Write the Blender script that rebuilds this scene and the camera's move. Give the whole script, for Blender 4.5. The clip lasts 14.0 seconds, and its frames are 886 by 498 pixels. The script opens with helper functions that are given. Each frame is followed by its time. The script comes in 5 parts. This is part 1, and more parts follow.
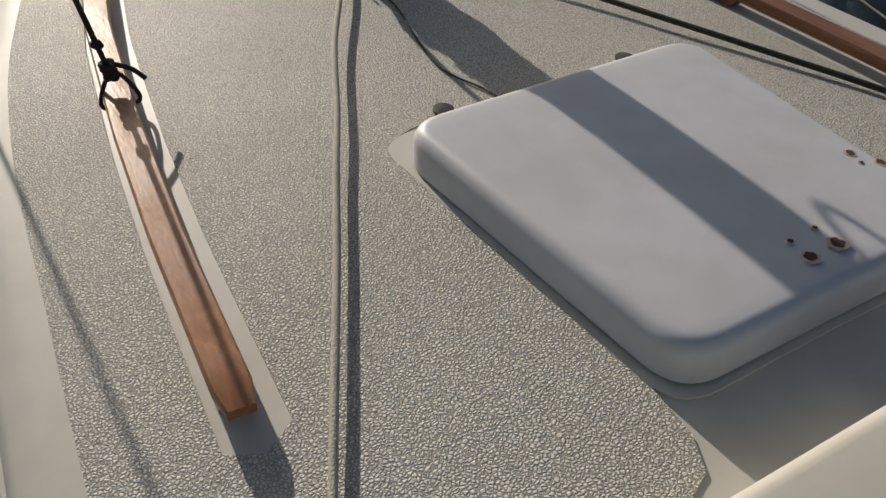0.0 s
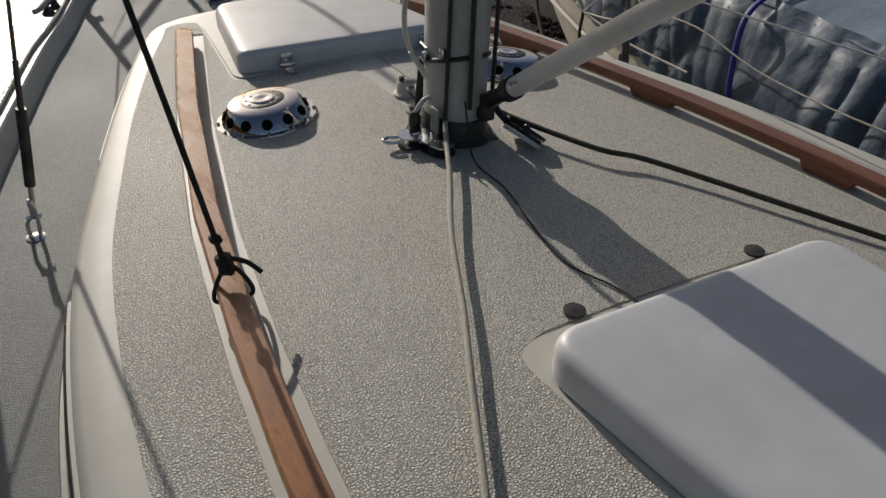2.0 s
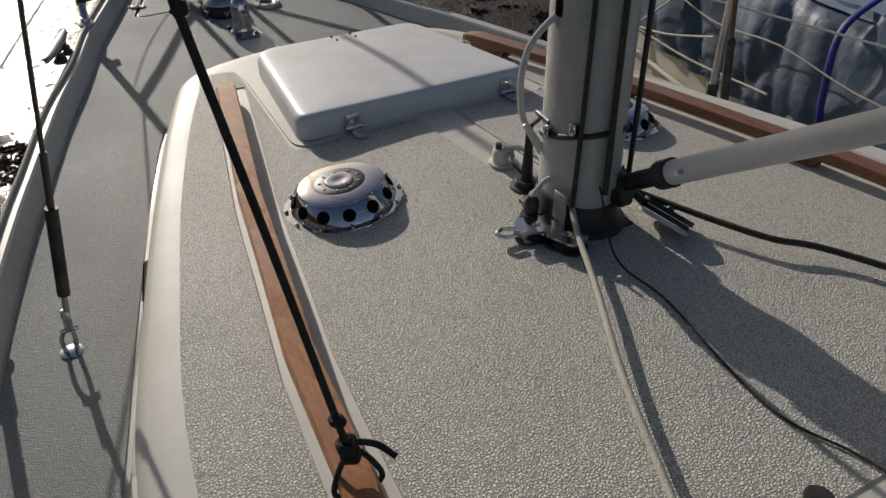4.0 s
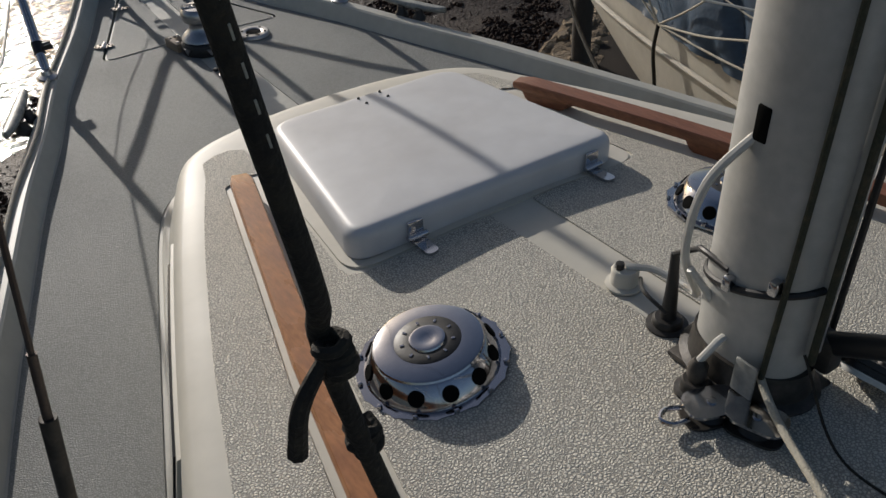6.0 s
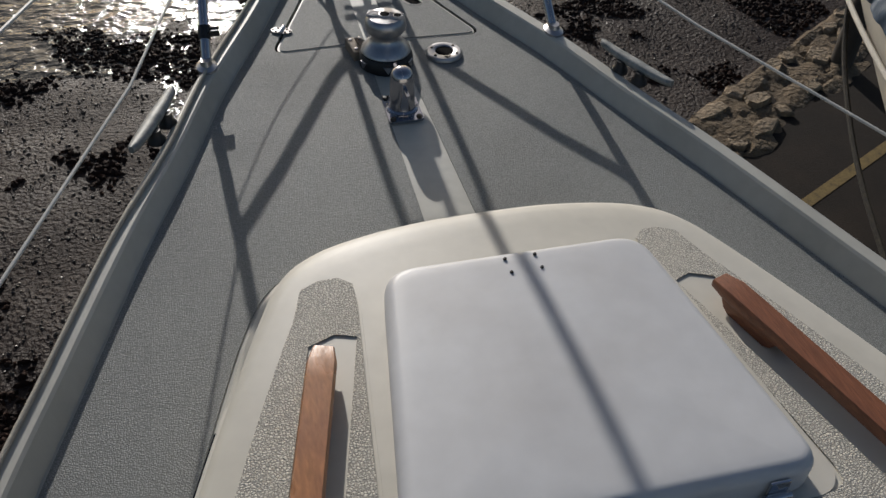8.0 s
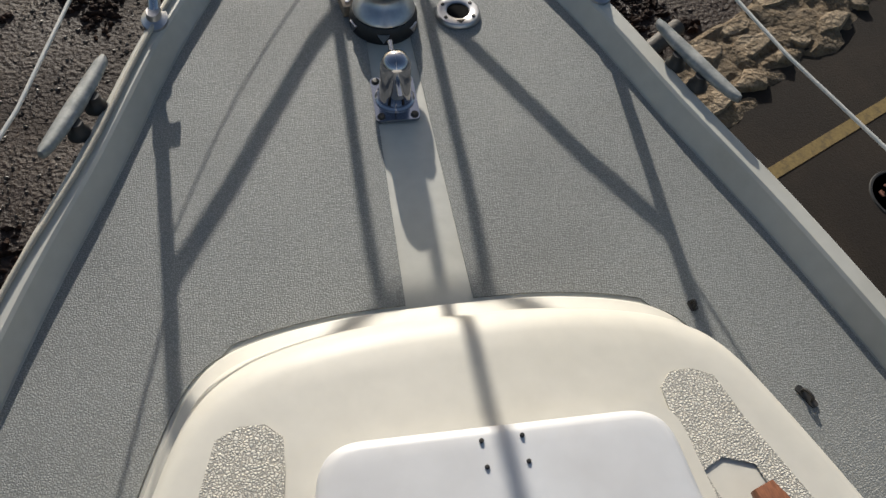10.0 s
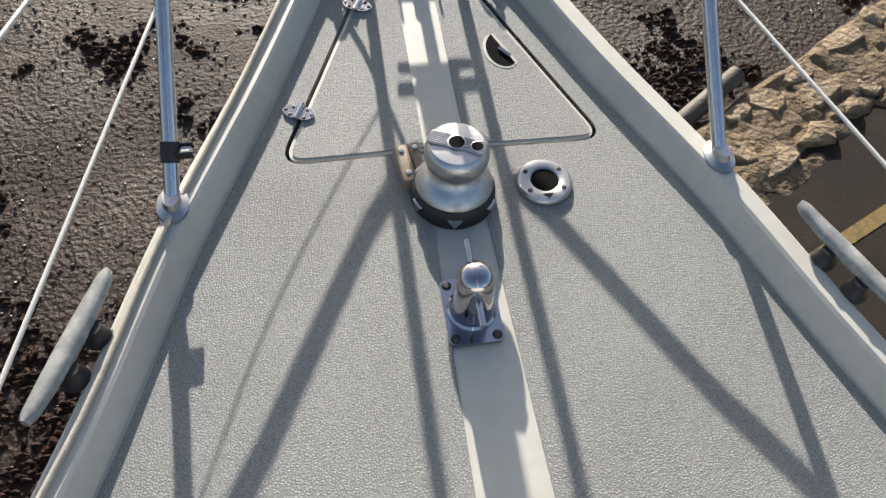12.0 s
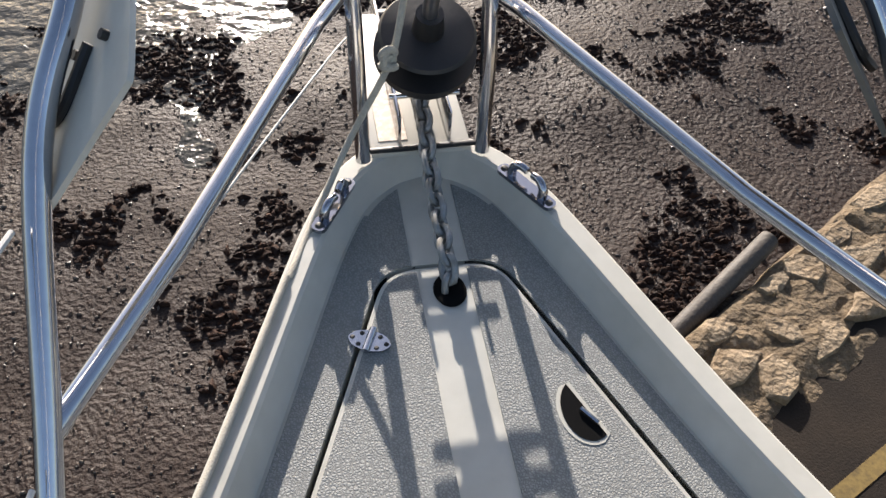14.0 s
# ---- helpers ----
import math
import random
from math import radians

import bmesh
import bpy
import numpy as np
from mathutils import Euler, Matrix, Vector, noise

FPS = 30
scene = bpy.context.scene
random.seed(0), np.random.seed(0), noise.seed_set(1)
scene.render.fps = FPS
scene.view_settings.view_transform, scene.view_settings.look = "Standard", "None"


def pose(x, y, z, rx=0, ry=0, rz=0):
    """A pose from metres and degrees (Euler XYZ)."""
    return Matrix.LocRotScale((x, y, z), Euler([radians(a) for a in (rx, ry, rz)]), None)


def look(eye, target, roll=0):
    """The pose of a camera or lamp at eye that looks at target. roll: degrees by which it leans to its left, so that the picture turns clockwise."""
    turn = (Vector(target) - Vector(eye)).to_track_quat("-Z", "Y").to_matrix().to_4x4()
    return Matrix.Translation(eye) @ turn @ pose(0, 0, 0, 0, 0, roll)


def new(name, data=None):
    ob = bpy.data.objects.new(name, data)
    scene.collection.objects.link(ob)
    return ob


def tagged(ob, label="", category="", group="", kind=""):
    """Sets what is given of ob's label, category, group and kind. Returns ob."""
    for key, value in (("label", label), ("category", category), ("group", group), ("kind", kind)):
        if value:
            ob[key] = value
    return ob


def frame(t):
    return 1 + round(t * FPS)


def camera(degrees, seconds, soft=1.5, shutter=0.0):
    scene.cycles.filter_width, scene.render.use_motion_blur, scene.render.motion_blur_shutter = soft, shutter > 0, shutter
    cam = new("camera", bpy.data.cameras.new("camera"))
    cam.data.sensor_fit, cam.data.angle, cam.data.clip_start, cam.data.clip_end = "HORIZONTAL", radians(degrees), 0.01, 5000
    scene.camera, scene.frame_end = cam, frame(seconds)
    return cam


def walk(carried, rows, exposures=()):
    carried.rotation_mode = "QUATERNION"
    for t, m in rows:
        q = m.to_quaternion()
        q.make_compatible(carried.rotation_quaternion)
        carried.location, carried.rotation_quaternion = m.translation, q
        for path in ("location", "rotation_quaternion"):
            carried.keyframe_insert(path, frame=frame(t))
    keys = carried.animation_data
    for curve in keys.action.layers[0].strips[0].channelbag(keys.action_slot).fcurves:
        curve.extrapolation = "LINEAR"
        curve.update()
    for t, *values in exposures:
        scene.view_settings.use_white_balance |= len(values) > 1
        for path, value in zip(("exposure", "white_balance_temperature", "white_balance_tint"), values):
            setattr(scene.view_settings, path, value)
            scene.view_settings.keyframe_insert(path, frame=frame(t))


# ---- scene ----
cam = camera(55.4, 14.0)
# stops, kelvin and tint of the clip's own exposure along the way
EXPOSURES = [(0.0, -0.28, 6600, 12), (1.0, -0.22, 6450, 12), (1.5, -0.52, 6450, 12), (2.5, -0.50, 6350, 12), (5.0, -0.42, 6350, 12), (6.0, -0.42, 6300, 12), (6.5, -0.06, 6250, 12), (7.0, -0.18, 6250, 12), (7.5, -0.54, 6150, 12), (7.7, -0.52, 6150, 12), (10.0, 0.30, 6350, 10), (11.0, 0.55, 6450, 11), (12.0, 1.24, 6500, 12), (13.0, 1.44, 6500, 12), (13.5, 1.42, 6500, 13), (14.0, 1.28, 6450, 15)]
PATH = [
    (0, (-0.753, 0.53, 1.0), (0.038, 1.789, -0.337), 2.6),
    (0.5, (-0.761, 0.532, 1.023), (0.048, 1.894, -0.198), 2.6),
    (1, (-0.786, 0.602, 1.038), (-0.025, 2.007, -0.165), 2.3),
    (1.5, (-0.811, 0.661, 1.057), (-0.04, 2.099, -0.1), 0.9),
    (2, (-0.818, 0.725, 1.042), (0.001, 2.17, -0.072), 1.9),
    (2.5, (-0.81, 0.816, 1.046), (0.0, 2.288, -0.04), 1.2),
    (2.7, (-0.799, 0.854, 1.056), (-0.013, 2.347, -0.018), 0.6),
    (4.8, (-0.839, 1.347, 1.026), (0.005, 2.746, -0.128), -1.4),
    (5, (-0.822, 1.399, 1.036), (0.028, 2.796, -0.115), -1.7),
    (5.5, (-0.78, 1.56, 1.051), (0.043, 2.955, -0.122), -2.8),
    (6, (-0.764, 1.654, 1.066), (0.091, 3.017, -0.122), -2.9),
    (6.5, (-0.715, 1.753, 1.075), (0.206, 3.069, -0.116), -1.1),
    (7, (-0.593, 1.886, 1.075), (0.099, 3.348, -0.102), -1.0),
    (7.5, (-0.442, 2.043, 1.217), (0.022, 3.542, -0.024), 0.2),
    (7.7, (-0.422, 2.094, 1.221), (0.009, 3.567, -0.062), 1.1),
    (9.8, (-0.253, 2.752, 1.29), (0.077, 3.763, -0.404), 7.2),
    (10, (-0.206, 2.764, 1.263), (0.094, 3.868, -0.378), 6.7),
    (10.5, (-0.15, 2.884, 1.268), (0.059, 4.02, -0.365), 4.2),
    (11, (-0.181, 3.032, 1.258), (0.0, 4.14, -0.398), 1.4),
    (11.5, (-0.224, 3.153, 1.236), (-0.012, 4.255, -0.42), 2.3),
    (12, (-0.215, 3.313, 1.196), (0.027, 4.427, -0.448), 4.5),
    (12.5, (-0.157, 3.52, 1.171), (0.093, 4.647, -0.462), 5.2),
    (13, (-0.157, 3.663, 1.124), (0.099, 4.824, -0.484), 4.4),
    (13.5, (-0.177, 3.867, 1.033), (0.091, 5.079, -0.535), 3.2),
    (14, (-0.186, 4.029, 1.024), (0.102, 5.338, -0.46), 3.3),
]
walk(cam, [(t, look(eye, target, roll)) for t, eye, target, roll in PATH], EXPOSURES)

# ---------------------------------------------------------------- light
SUN_EL, SUN_AZ = 19.0, 0.2          # degrees above the horizon; degrees to starboard of the bow
world = bpy.data.worlds.new("sky")
scene.world = world
world.use_nodes = True
wn = world.node_tree.nodes
sky = wn.new("ShaderNodeTexSky")
sky.sky_type = "NISHITA"
sky.sun_disc = False
sky.sun_elevation = radians(SUN_EL)
sky.sun_rotation = radians(SUN_AZ)
sky.dust_density = 2.0
wn["Background"].inputs[1].default_value = 0.086
world.node_tree.links.new(sky.outputs[0], wn["Background"].inputs[0])
lamp = bpy.data.lights.new("sun", "SUN")
lamp.energy = 4.7
lamp.angle = radians(0.6)
lamp.color = (1.0, 0.93, 0.82)
sun_ob = new("sun", lamp)
sun_ob.matrix_world = look((8 * math.sin(radians(SUN_AZ)), 8 * math.cos(radians(SUN_AZ)), 8 * math.tan(radians(SUN_EL))), (0, 0, 0))

# ---------------------------------------------------------------- materials
def mat(name, color, rough=0.5, metal=0.0, var=0.12, scale=3.0, fine=60.0, bump=0.0, bump_scale=200.0, spec=0.5, coat=0.0, color2=None, mix_lo=0.45, mix_hi=0.7, rough_var=0.1, stretch=(1, 1, 1), voronoi=False, bump_dist=0.002, island=False, crease_shade=0.0, bump_detail=2):
    """A surface with two scales of variation, a second colour in patches and a fine relief, whose creases can have
    shade painted in.
    """
    m = bpy.data.materials.new(name)
    m.use_nodes = True
    nt = m.node_tree
    N, L = nt.nodes, nt.links
    b = N["Principled BSDF"]
    tc = N.new("ShaderNodeTexCoord")
    mp = N.new("ShaderNodeMapping")
    mp.inputs["Scale"].default_value = stretch
    geo = N.new("ShaderNodeNewGeometry")
    L.new(geo.outputs["Position"], mp.inputs[0])
    n1 = N.new("ShaderNodeTexNoise")
    n1.inputs["Scale"].default_value = scale
    n1.inputs["Detail"].default_value = 6
    n2 = N.new("ShaderNodeTexNoise")
    n2.inputs["Scale"].default_value = fine
    n2.inputs["Detail"].default_value = 3
    L.new(mp.outputs[0], n1.inputs[0])
    L.new(mp.outputs[0], n2.inputs[0])
    mixf = N.new("ShaderNodeMath")
    mixf.operation = "ADD"
    L.new(n1.outputs["Fac"], mixf.inputs[0])
    L.new(n2.outputs["Fac"], mixf.inputs[1])
    ramp = N.new("ShaderNodeMapRange")
    ramp.inputs[1].default_value, ramp.inputs[2].default_value = 0.6, 1.4
    ramp.inputs[3].default_value, ramp.inputs[4].default_value = 1 - var, 1 + var
    L.new(mixf.outputs[0], ramp.inputs[0])
    mul = N.new("ShaderNodeMix")
    mul.data_type = "RGBA"
    mul.blend_type = "MULTIPLY"
    mul.inputs[0].default_value = 1
    if color2 is not None:
        pick = N.new("ShaderNodeMapRange")
        pick.inputs[1].default_value, pick.inputs[2].default_value = mix_lo, mix_hi
        L.new(n1.outputs["Fac"], pick.inputs[0])
        two = N.new("ShaderNodeMix")
        two.data_type = "RGBA"
        two.inputs[6].default_value = (*color, 1)
        two.inputs[7].default_value = (*color2, 1)
        L.new(pick.outputs[0], two.inputs[0])
        L.new(two.outputs[2], mul.inputs[6])
    else:
        mul.inputs[6].default_value = (*color, 1)
    L.new(ramp.outputs[0], mul.inputs[7])
    out = mul.outputs[2]
    if island:
        hs = N.new("ShaderNodeHueSaturation")
        mr = N.new("ShaderNodeMapRange")
        mr.inputs[3].default_value, mr.inputs[4].default_value = 0.65, 1.35
        L.new(geo.outputs["Random Per Island"], mr.inputs[0])
        L.new(mr.outputs[0], hs.inputs["Value"])
        L.new(out, hs.inputs["Color"])
        out = hs.outputs[0]
    L.new(out, b.inputs["Base Color"])
    rr = N.new("ShaderNodeMapRange")
    rr.inputs[3].default_value, rr.inputs[4].default_value = max(0.02, rough - rough_var), min(1, rough + rough_var)
    L.new(n1.outputs["Fac"], rr.inputs[0])
    L.new(rr.outputs[0], b.inputs["Roughness"])
    b.inputs["Metallic"].default_value = metal
    b.inputs["Specular IOR Level"].default_value = spec
    b.inputs["Coat Weight"].default_value = coat
    b.inputs["Coat Roughness"].default_value = 0.15
    if bump:
        if voronoi:
            warp = N.new("ShaderNodeTexNoise")
            warp.inputs["Scale"].default_value = bump_scale * 0.9
            L.new(mp.outputs[0], warp.inputs[0])
            push = N.new("ShaderNodeVectorMath")
            push.operation = "MULTIPLY_ADD"
            push.inputs[1].default_value = (0.9 / bump_scale,) * 3
            L.new(warp.outputs["Color"], push.inputs[0])
            L.new(mp.outputs[0], push.inputs[2])
            t = N.new("ShaderNodeTexVoronoi")
            t.feature = "DISTANCE_TO_EDGE"
            t.inputs["Scale"].default_value = bump_scale
            edge = N.new("ShaderNodeMapRange")
            edge.interpolation_type = "SMOOTHSTEP"
            edge.inputs[1].default_value, edge.inputs[2].default_value = 0.0, 0.30
            L.new(t.outputs["Distance"], edge.inputs[0])
            src = edge.outputs[0]
        else:
            t = N.new("ShaderNodeTexNoise")
            t.inputs["Scale"].default_value = bump_scale
            t.inputs["Detail"].default_value = bump_detail
            src = t.outputs["Fac"]
        L.new(push.outputs[0] if voronoi else mp.outputs[0], t.inputs[0])
        # shade in the relief's low parts, multiplied into the base colour
        if crease_shade:
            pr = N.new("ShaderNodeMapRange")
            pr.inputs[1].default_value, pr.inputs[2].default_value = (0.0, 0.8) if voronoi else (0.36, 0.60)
            pr.inputs[3].default_value, pr.inputs[4].default_value = 1 - crease_shade, 1 + 0.25 * crease_shade
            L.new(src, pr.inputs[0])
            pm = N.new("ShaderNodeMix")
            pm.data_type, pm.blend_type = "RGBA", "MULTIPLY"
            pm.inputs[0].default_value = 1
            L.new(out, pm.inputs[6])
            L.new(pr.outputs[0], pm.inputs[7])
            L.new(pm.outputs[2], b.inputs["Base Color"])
        bp = N.new("ShaderNodeBump")
        bp.inputs["Strength"].default_value = bump
        bp.inputs["Distance"].default_value = bump_dist
        L.new(src, bp.inputs["Height"])
        L.new(bp.outputs[0], b.inputs["Normal"])
    return m


GEL = mat("gelcoat", (0.56, 0.535, 0.47), 0.55, var=0.07, scale=2.5, fine=25, bump=0.05, bump_scale=60, color2=(0.50, 0.475, 0.405), spec=0.4)
GEL_DECK = mat("deck_gelcoat", (0.50, 0.49, 0.435), 0.46, var=0.09, scale=3, fine=30, bump=0.05, bump_scale=60, color2=(0.39, 0.38, 0.33), spec=0.4)
WHITE = mat("hatch_gelcoat", (0.565, 0.568, 0.575), 0.46, var=0.08, scale=4, fine=20, bump=0.04, bump_scale=40, color2=(0.48, 0.475, 0.475), spec=0.4)
# both non-slip grains carry painted shade in their creases
SKID = mat("nonskid_cabin", (0.60, 0.57, 0.495), 0.62, var=0.10, scale=2.2, fine=140, bump=0.95, bump_scale=225, bump_dist=0.0012, color2=(0.53, 0.50, 0.43), crease_shade=0.48, voronoi=True, spec=0.4)
SKID2 = mat("nonskid_deck", (0.275, 0.281, 0.265), 0.66, var=0.12, scale=2.2, fine=140, bump=0.65, bump_scale=225, bump_dist=0.0010, color2=(0.222, 0.226, 0.214), crease_shade=0.28, voronoi=True, spec=0.28)
TEAK = mat("teak", (0.24, 0.092, 0.042), 0.36, var=0.4, scale=7, fine=42, stretch=(9, 0.7, 9), bump=0.4, bump_scale=45, bump_dist=0.001, color2=(0.13, 0.046, 0.020), mix_lo=0.42, mix_hi=0.68, rough_var=0.15)
TEAK_WORN = mat("worn_teak", (0.44, 0.20, 0.085), 0.30, var=0.36, scale=9, fine=60, stretch=(3.0, 0.8, 3.0), bump=0.3, bump_scale=70, bump_dist=0.0008, color2=(0.24, 0.090, 0.034), mix_lo=0.44, mix_hi=0.66, rough_var=0.18)
TEAK_PALE = mat("weathered_wood", (0.24, 0.185, 0.13), 0.75, var=0.3, scale=20, fine=90, stretch=(4, 1, 4), bump=0.3, bump_scale=90)
STEEL = mat("stainless_steel", (0.54, 0.54, 0.56), 0.14, 1.0, var=0.08, scale=8, fine=70, bump=0.04, bump_scale=120, rough_var=0.08)
CHROME = mat("polished_steel", (0.40, 0.40, 0.43), 0.10, 1.0, var=0.06, scale=12, fine=80, rough_var=0.05, bump=0.05, bump_scale=25)
SATIN = mat("satin_aluminium", (0.43, 0.43, 0.44), 0.33, 1.0, var=0.12, scale=14, fine=120, rough_var=0.12, bump=0.05, bump_scale=200)
GALV = mat("galvanised_steel", (0.30, 0.31, 0.31), 0.55, 0.8, var=0.25, scale=40, fine=160, bump=0.25, bump_scale=180, color2=(0.20, 0.19, 0.17))
CLEATM = mat("grey_alloy", (0.24, 0.25, 0.24), 0.55, 0.35, var=0.25, scale=25, fine=120, bump=0.2, bump_scale=160, color2=(0.33, 0.33, 0.31))
MASTM = mat("mast_paint", (0.44, 0.435, 0.41), 0.5, 0.1, var=0.14, scale=6, fine=60, bump=0.06, bump_scale=90, color2=(0.33, 0.325, 0.30))
BOOMM = mat("white_tube_paint", (0.62, 0.62, 0.60), 0.4, var=0.08, scale=8, fine=60, color2=(0.52, 0.52, 0.50))
BLACK = mat("black_rubber", (0.012, 0.012, 0.013), 0.5, var=0.25, scale=15, fine=90, bump=0.1, bump_scale=150)
GRIME = mat("dark_fitting", (0.035, 0.033, 0.03), 0.5, 0.3, var=0.3, scale=25, fine=120, bump=0.2, bump_scale=150, color2=(0.08, 0.07, 0.06))
DARK = mat("dark_void", (0.006, 0.006, 0.006), 0.9, var=0.1, spec=0.05)
GLASS = mat("smoked_window", (0.012, 0.013, 0.014), 0.08, var=0.1, rough_var=0.03)
ROPE_W = mat("white_rope", (0.42, 0.39, 0.32), 0.85, var=0.22, scale=60, fine=400, bump=0.8, bump_scale=350, stretch=(1, 1, 1))
ROPE_G = mat("dark_green_rope", (0.035, 0.038, 0.022), 0.85, var=0.3, scale=60, fine=400, bump=0.8, bump_scale=350, color2=(0.06, 0.05, 0.03))
ROPE_B = mat("black_rope", (0.016, 0.014, 0.011), 0.85, var=0.3, scale=60, fine=400, bump=0.8, bump_scale=350, color2=(0.035, 0.03, 0.02))
WIRE = mat("rigging_wire", (0.10, 0.08, 0.07), 0.5, 0.6, var=0.2, scale=40, fine=300, bump=0.3, bump_scale=400)
CABLE = mat("white_cable", (0.55, 0.54, 0.50), 0.45, var=0.08, scale=20, fine=90)
RUST = mat("rust", (0.085, 0.035, 0.018), 0.85, var=0.35, scale=60, fine=200, color2=(0.035, 0.018, 0.012))
STAIN = mat("rust_stain", (0.42, 0.33, 0.24), 0.6, var=0.2, scale=80, fine=200, color2=(0.62, 0.55, 0.47))
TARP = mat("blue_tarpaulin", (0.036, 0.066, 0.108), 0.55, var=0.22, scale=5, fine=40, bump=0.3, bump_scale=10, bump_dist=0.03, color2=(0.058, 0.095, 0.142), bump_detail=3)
# paler blue than the skirt, for the tarpaulin's top
TARP_L = mat("pale_tarpaulin", (0.20, 0.255, 0.33), 0.6, var=0.15, scale=2, fine=40, bump=0.35, bump_scale=6, bump_dist=0.03, color2=(0.25, 0.30, 0.37), bump_detail=3)
STRAP = mat("blue_strap", (0.01, 0.012, 0.20), 0.6, var=0.2, scale=20, fine=100)
HULLN = mat("old_hull_paint", (0.52, 0.49, 0.42), 0.5, var=0.1, scale=3, fine=30, color2=(0.42, 0.39, 0.33))
MUD = mat("wet_mud", (0.036, 0.0245, 0.0195), 0.55, var=0.5, scale=1.6, fine=30, bump=0.9, bump_scale=30, bump_dist=0.026, bump_detail=9, color2=(0.017, 0.0105, 0.008), rough_var=0.28, spec=0.11)
WEED = mat("seaweed", (0.020, 0.010, 0.007), 0.8, var=0.4, scale=20, fine=90, color2=(0.038, 0.018, 0.010), island=True, bump=0.8, bump_scale=60, bump_dist=0.01, spec=0.15)
PEBBLE = mat("pebbles", (0.085, 0.066, 0.052), 0.42, var=0.3, scale=10, fine=60, color2=(0.14, 0.115, 0.092), island=True)
STONE = mat("tan_stone", (0.27, 0.205, 0.13), 0.9, var=0.45, scale=6, fine=30, bump=1.0, bump_scale=26, bump_dist=0.04, bump_detail=8, color2=(0.115, 0.080, 0.045))
MORTAR = mat("earth_mortar", (0.155, 0.110, 0.062), 0.95, var=0.45, scale=5, fine=30, bump=1.0, bump_scale=22, bump_dist=0.05, bump_detail=8, color2=(0.065, 0.047, 0.028))
ASPHALT = mat("dark_asphalt", (0.017, 0.0125, 0.009), 0.85, var=0.35, scale=1.5, fine=90, bump=0.6, bump_scale=90, bump_dist=0.006, color2=(0.026, 0.019, 0.013), spec=0.2)
YELLOW = mat("worn_yellow_paint", (0.19, 0.128, 0.034), 0.8, var=0.4, scale=14, fine=60, color2=(0.075, 0.052, 0.018))
PILE = mat("wet_timber", (0.06, 0.05, 0.04), 0.7, var=0.3, scale=8, fine=60, bump=0.5, bump_scale=40, bump_dist=0.01)
CUTWOOD = mat("cut_timber", (0.38, 0.22, 0.09), 0.8, var=0.2, scale=30, fine=90)
BRICKM = mat("red_brick", (0.17, 0.065, 0.04), 0.85, var=0.3, scale=12, fine=60)
IRON = mat("cast_iron", (0.03, 0.03, 0.03), 0.6, 0.5, var=0.3, scale=20, fine=90)

WATER = bpy.data.materials.new("water")
WATER.use_nodes = True
_n, _l = WATER.node_tree.nodes, WATER.node_tree.links
_b = _n["Principled BSDF"]
_b.inputs["Base Color"].default_value = (0.035, 0.035, 0.03, 1)
_b.inputs["Roughness"].default_value = 0.12
_b.inputs["IOR"].default_value = 1.33
_t = _n.new("ShaderNodeTexNoise")
_t.inputs["Scale"].default_value = 7.0
_t.inputs["Detail"].default_value = 5
_g = _n.new("ShaderNodeNewGeometry")
_p = _n.new("ShaderNodeBump")
_p.inputs["Strength"].default_value = 0.7
_p.inputs["Distance"].default_value = 0.05
_l.new(_g.outputs["Position"], _t.inputs[0])
_l.new(_t.outputs["Fac"], _p.inputs["Height"])
_l.new(_p.outputs[0], _b.inputs["Normal"])

# ---------------------------------------------------------------- mesh helpers
def link(name, bm, material, smooth=True, angle=40):
    me = bpy.data.meshes.new(name)
    bmesh.ops.recalc_face_normals(bm, faces=bm.faces[:])
    bm.to_mesh(me)
    bm.free()
    if smooth:
        me.polygons.foreach_set("use_smooth", [True] * len(me.polygons))
        me.set_sharp_from_angle(angle=radians(angle))
    me.materials.append(material)
    return new(name, me)


def part(name, bm, material, parent, label="", smooth=True, angle=40):
    ob = link(name, bm, material, smooth, angle)
    ob.parent = parent
    if label:
        tagged(ob, label)
    return ob


def thing(name, m, label, category, group="", kind=""):
    ob = new(name)
    ob.empty_display_size = 0.05
    ob.matrix_basis = m if isinstance(m, Matrix) else Matrix.Translation(m)
    return tagged(ob, label, category, group, kind)


def spline(pts, n=8, closed=False):
    """Catmull-Rom through the points."""
    P = [Vector(p) for p in pts]
    out = []
    k = len(P)
    for i in range(k if closed else k - 1):
        a = P[(i - 1) % k] if closed or i > 0 else P[0] * 2 - P[1]
        b, c = P[i], P[(i + 1) % k]
        d = P[(i + 2) % k] if closed or i + 2 < k else P[-1] * 2 - P[-2]
        for j in range(n):
            t = j / n
            out.append(0.5 * ((2 * b) + (c - a) * t + (2 * a - 5 * b + 4 * c - d) * t * t + (3 * b - a - 3 * c + d) * t ** 3))
    if not closed:
        out.append(P[-1])
    return out


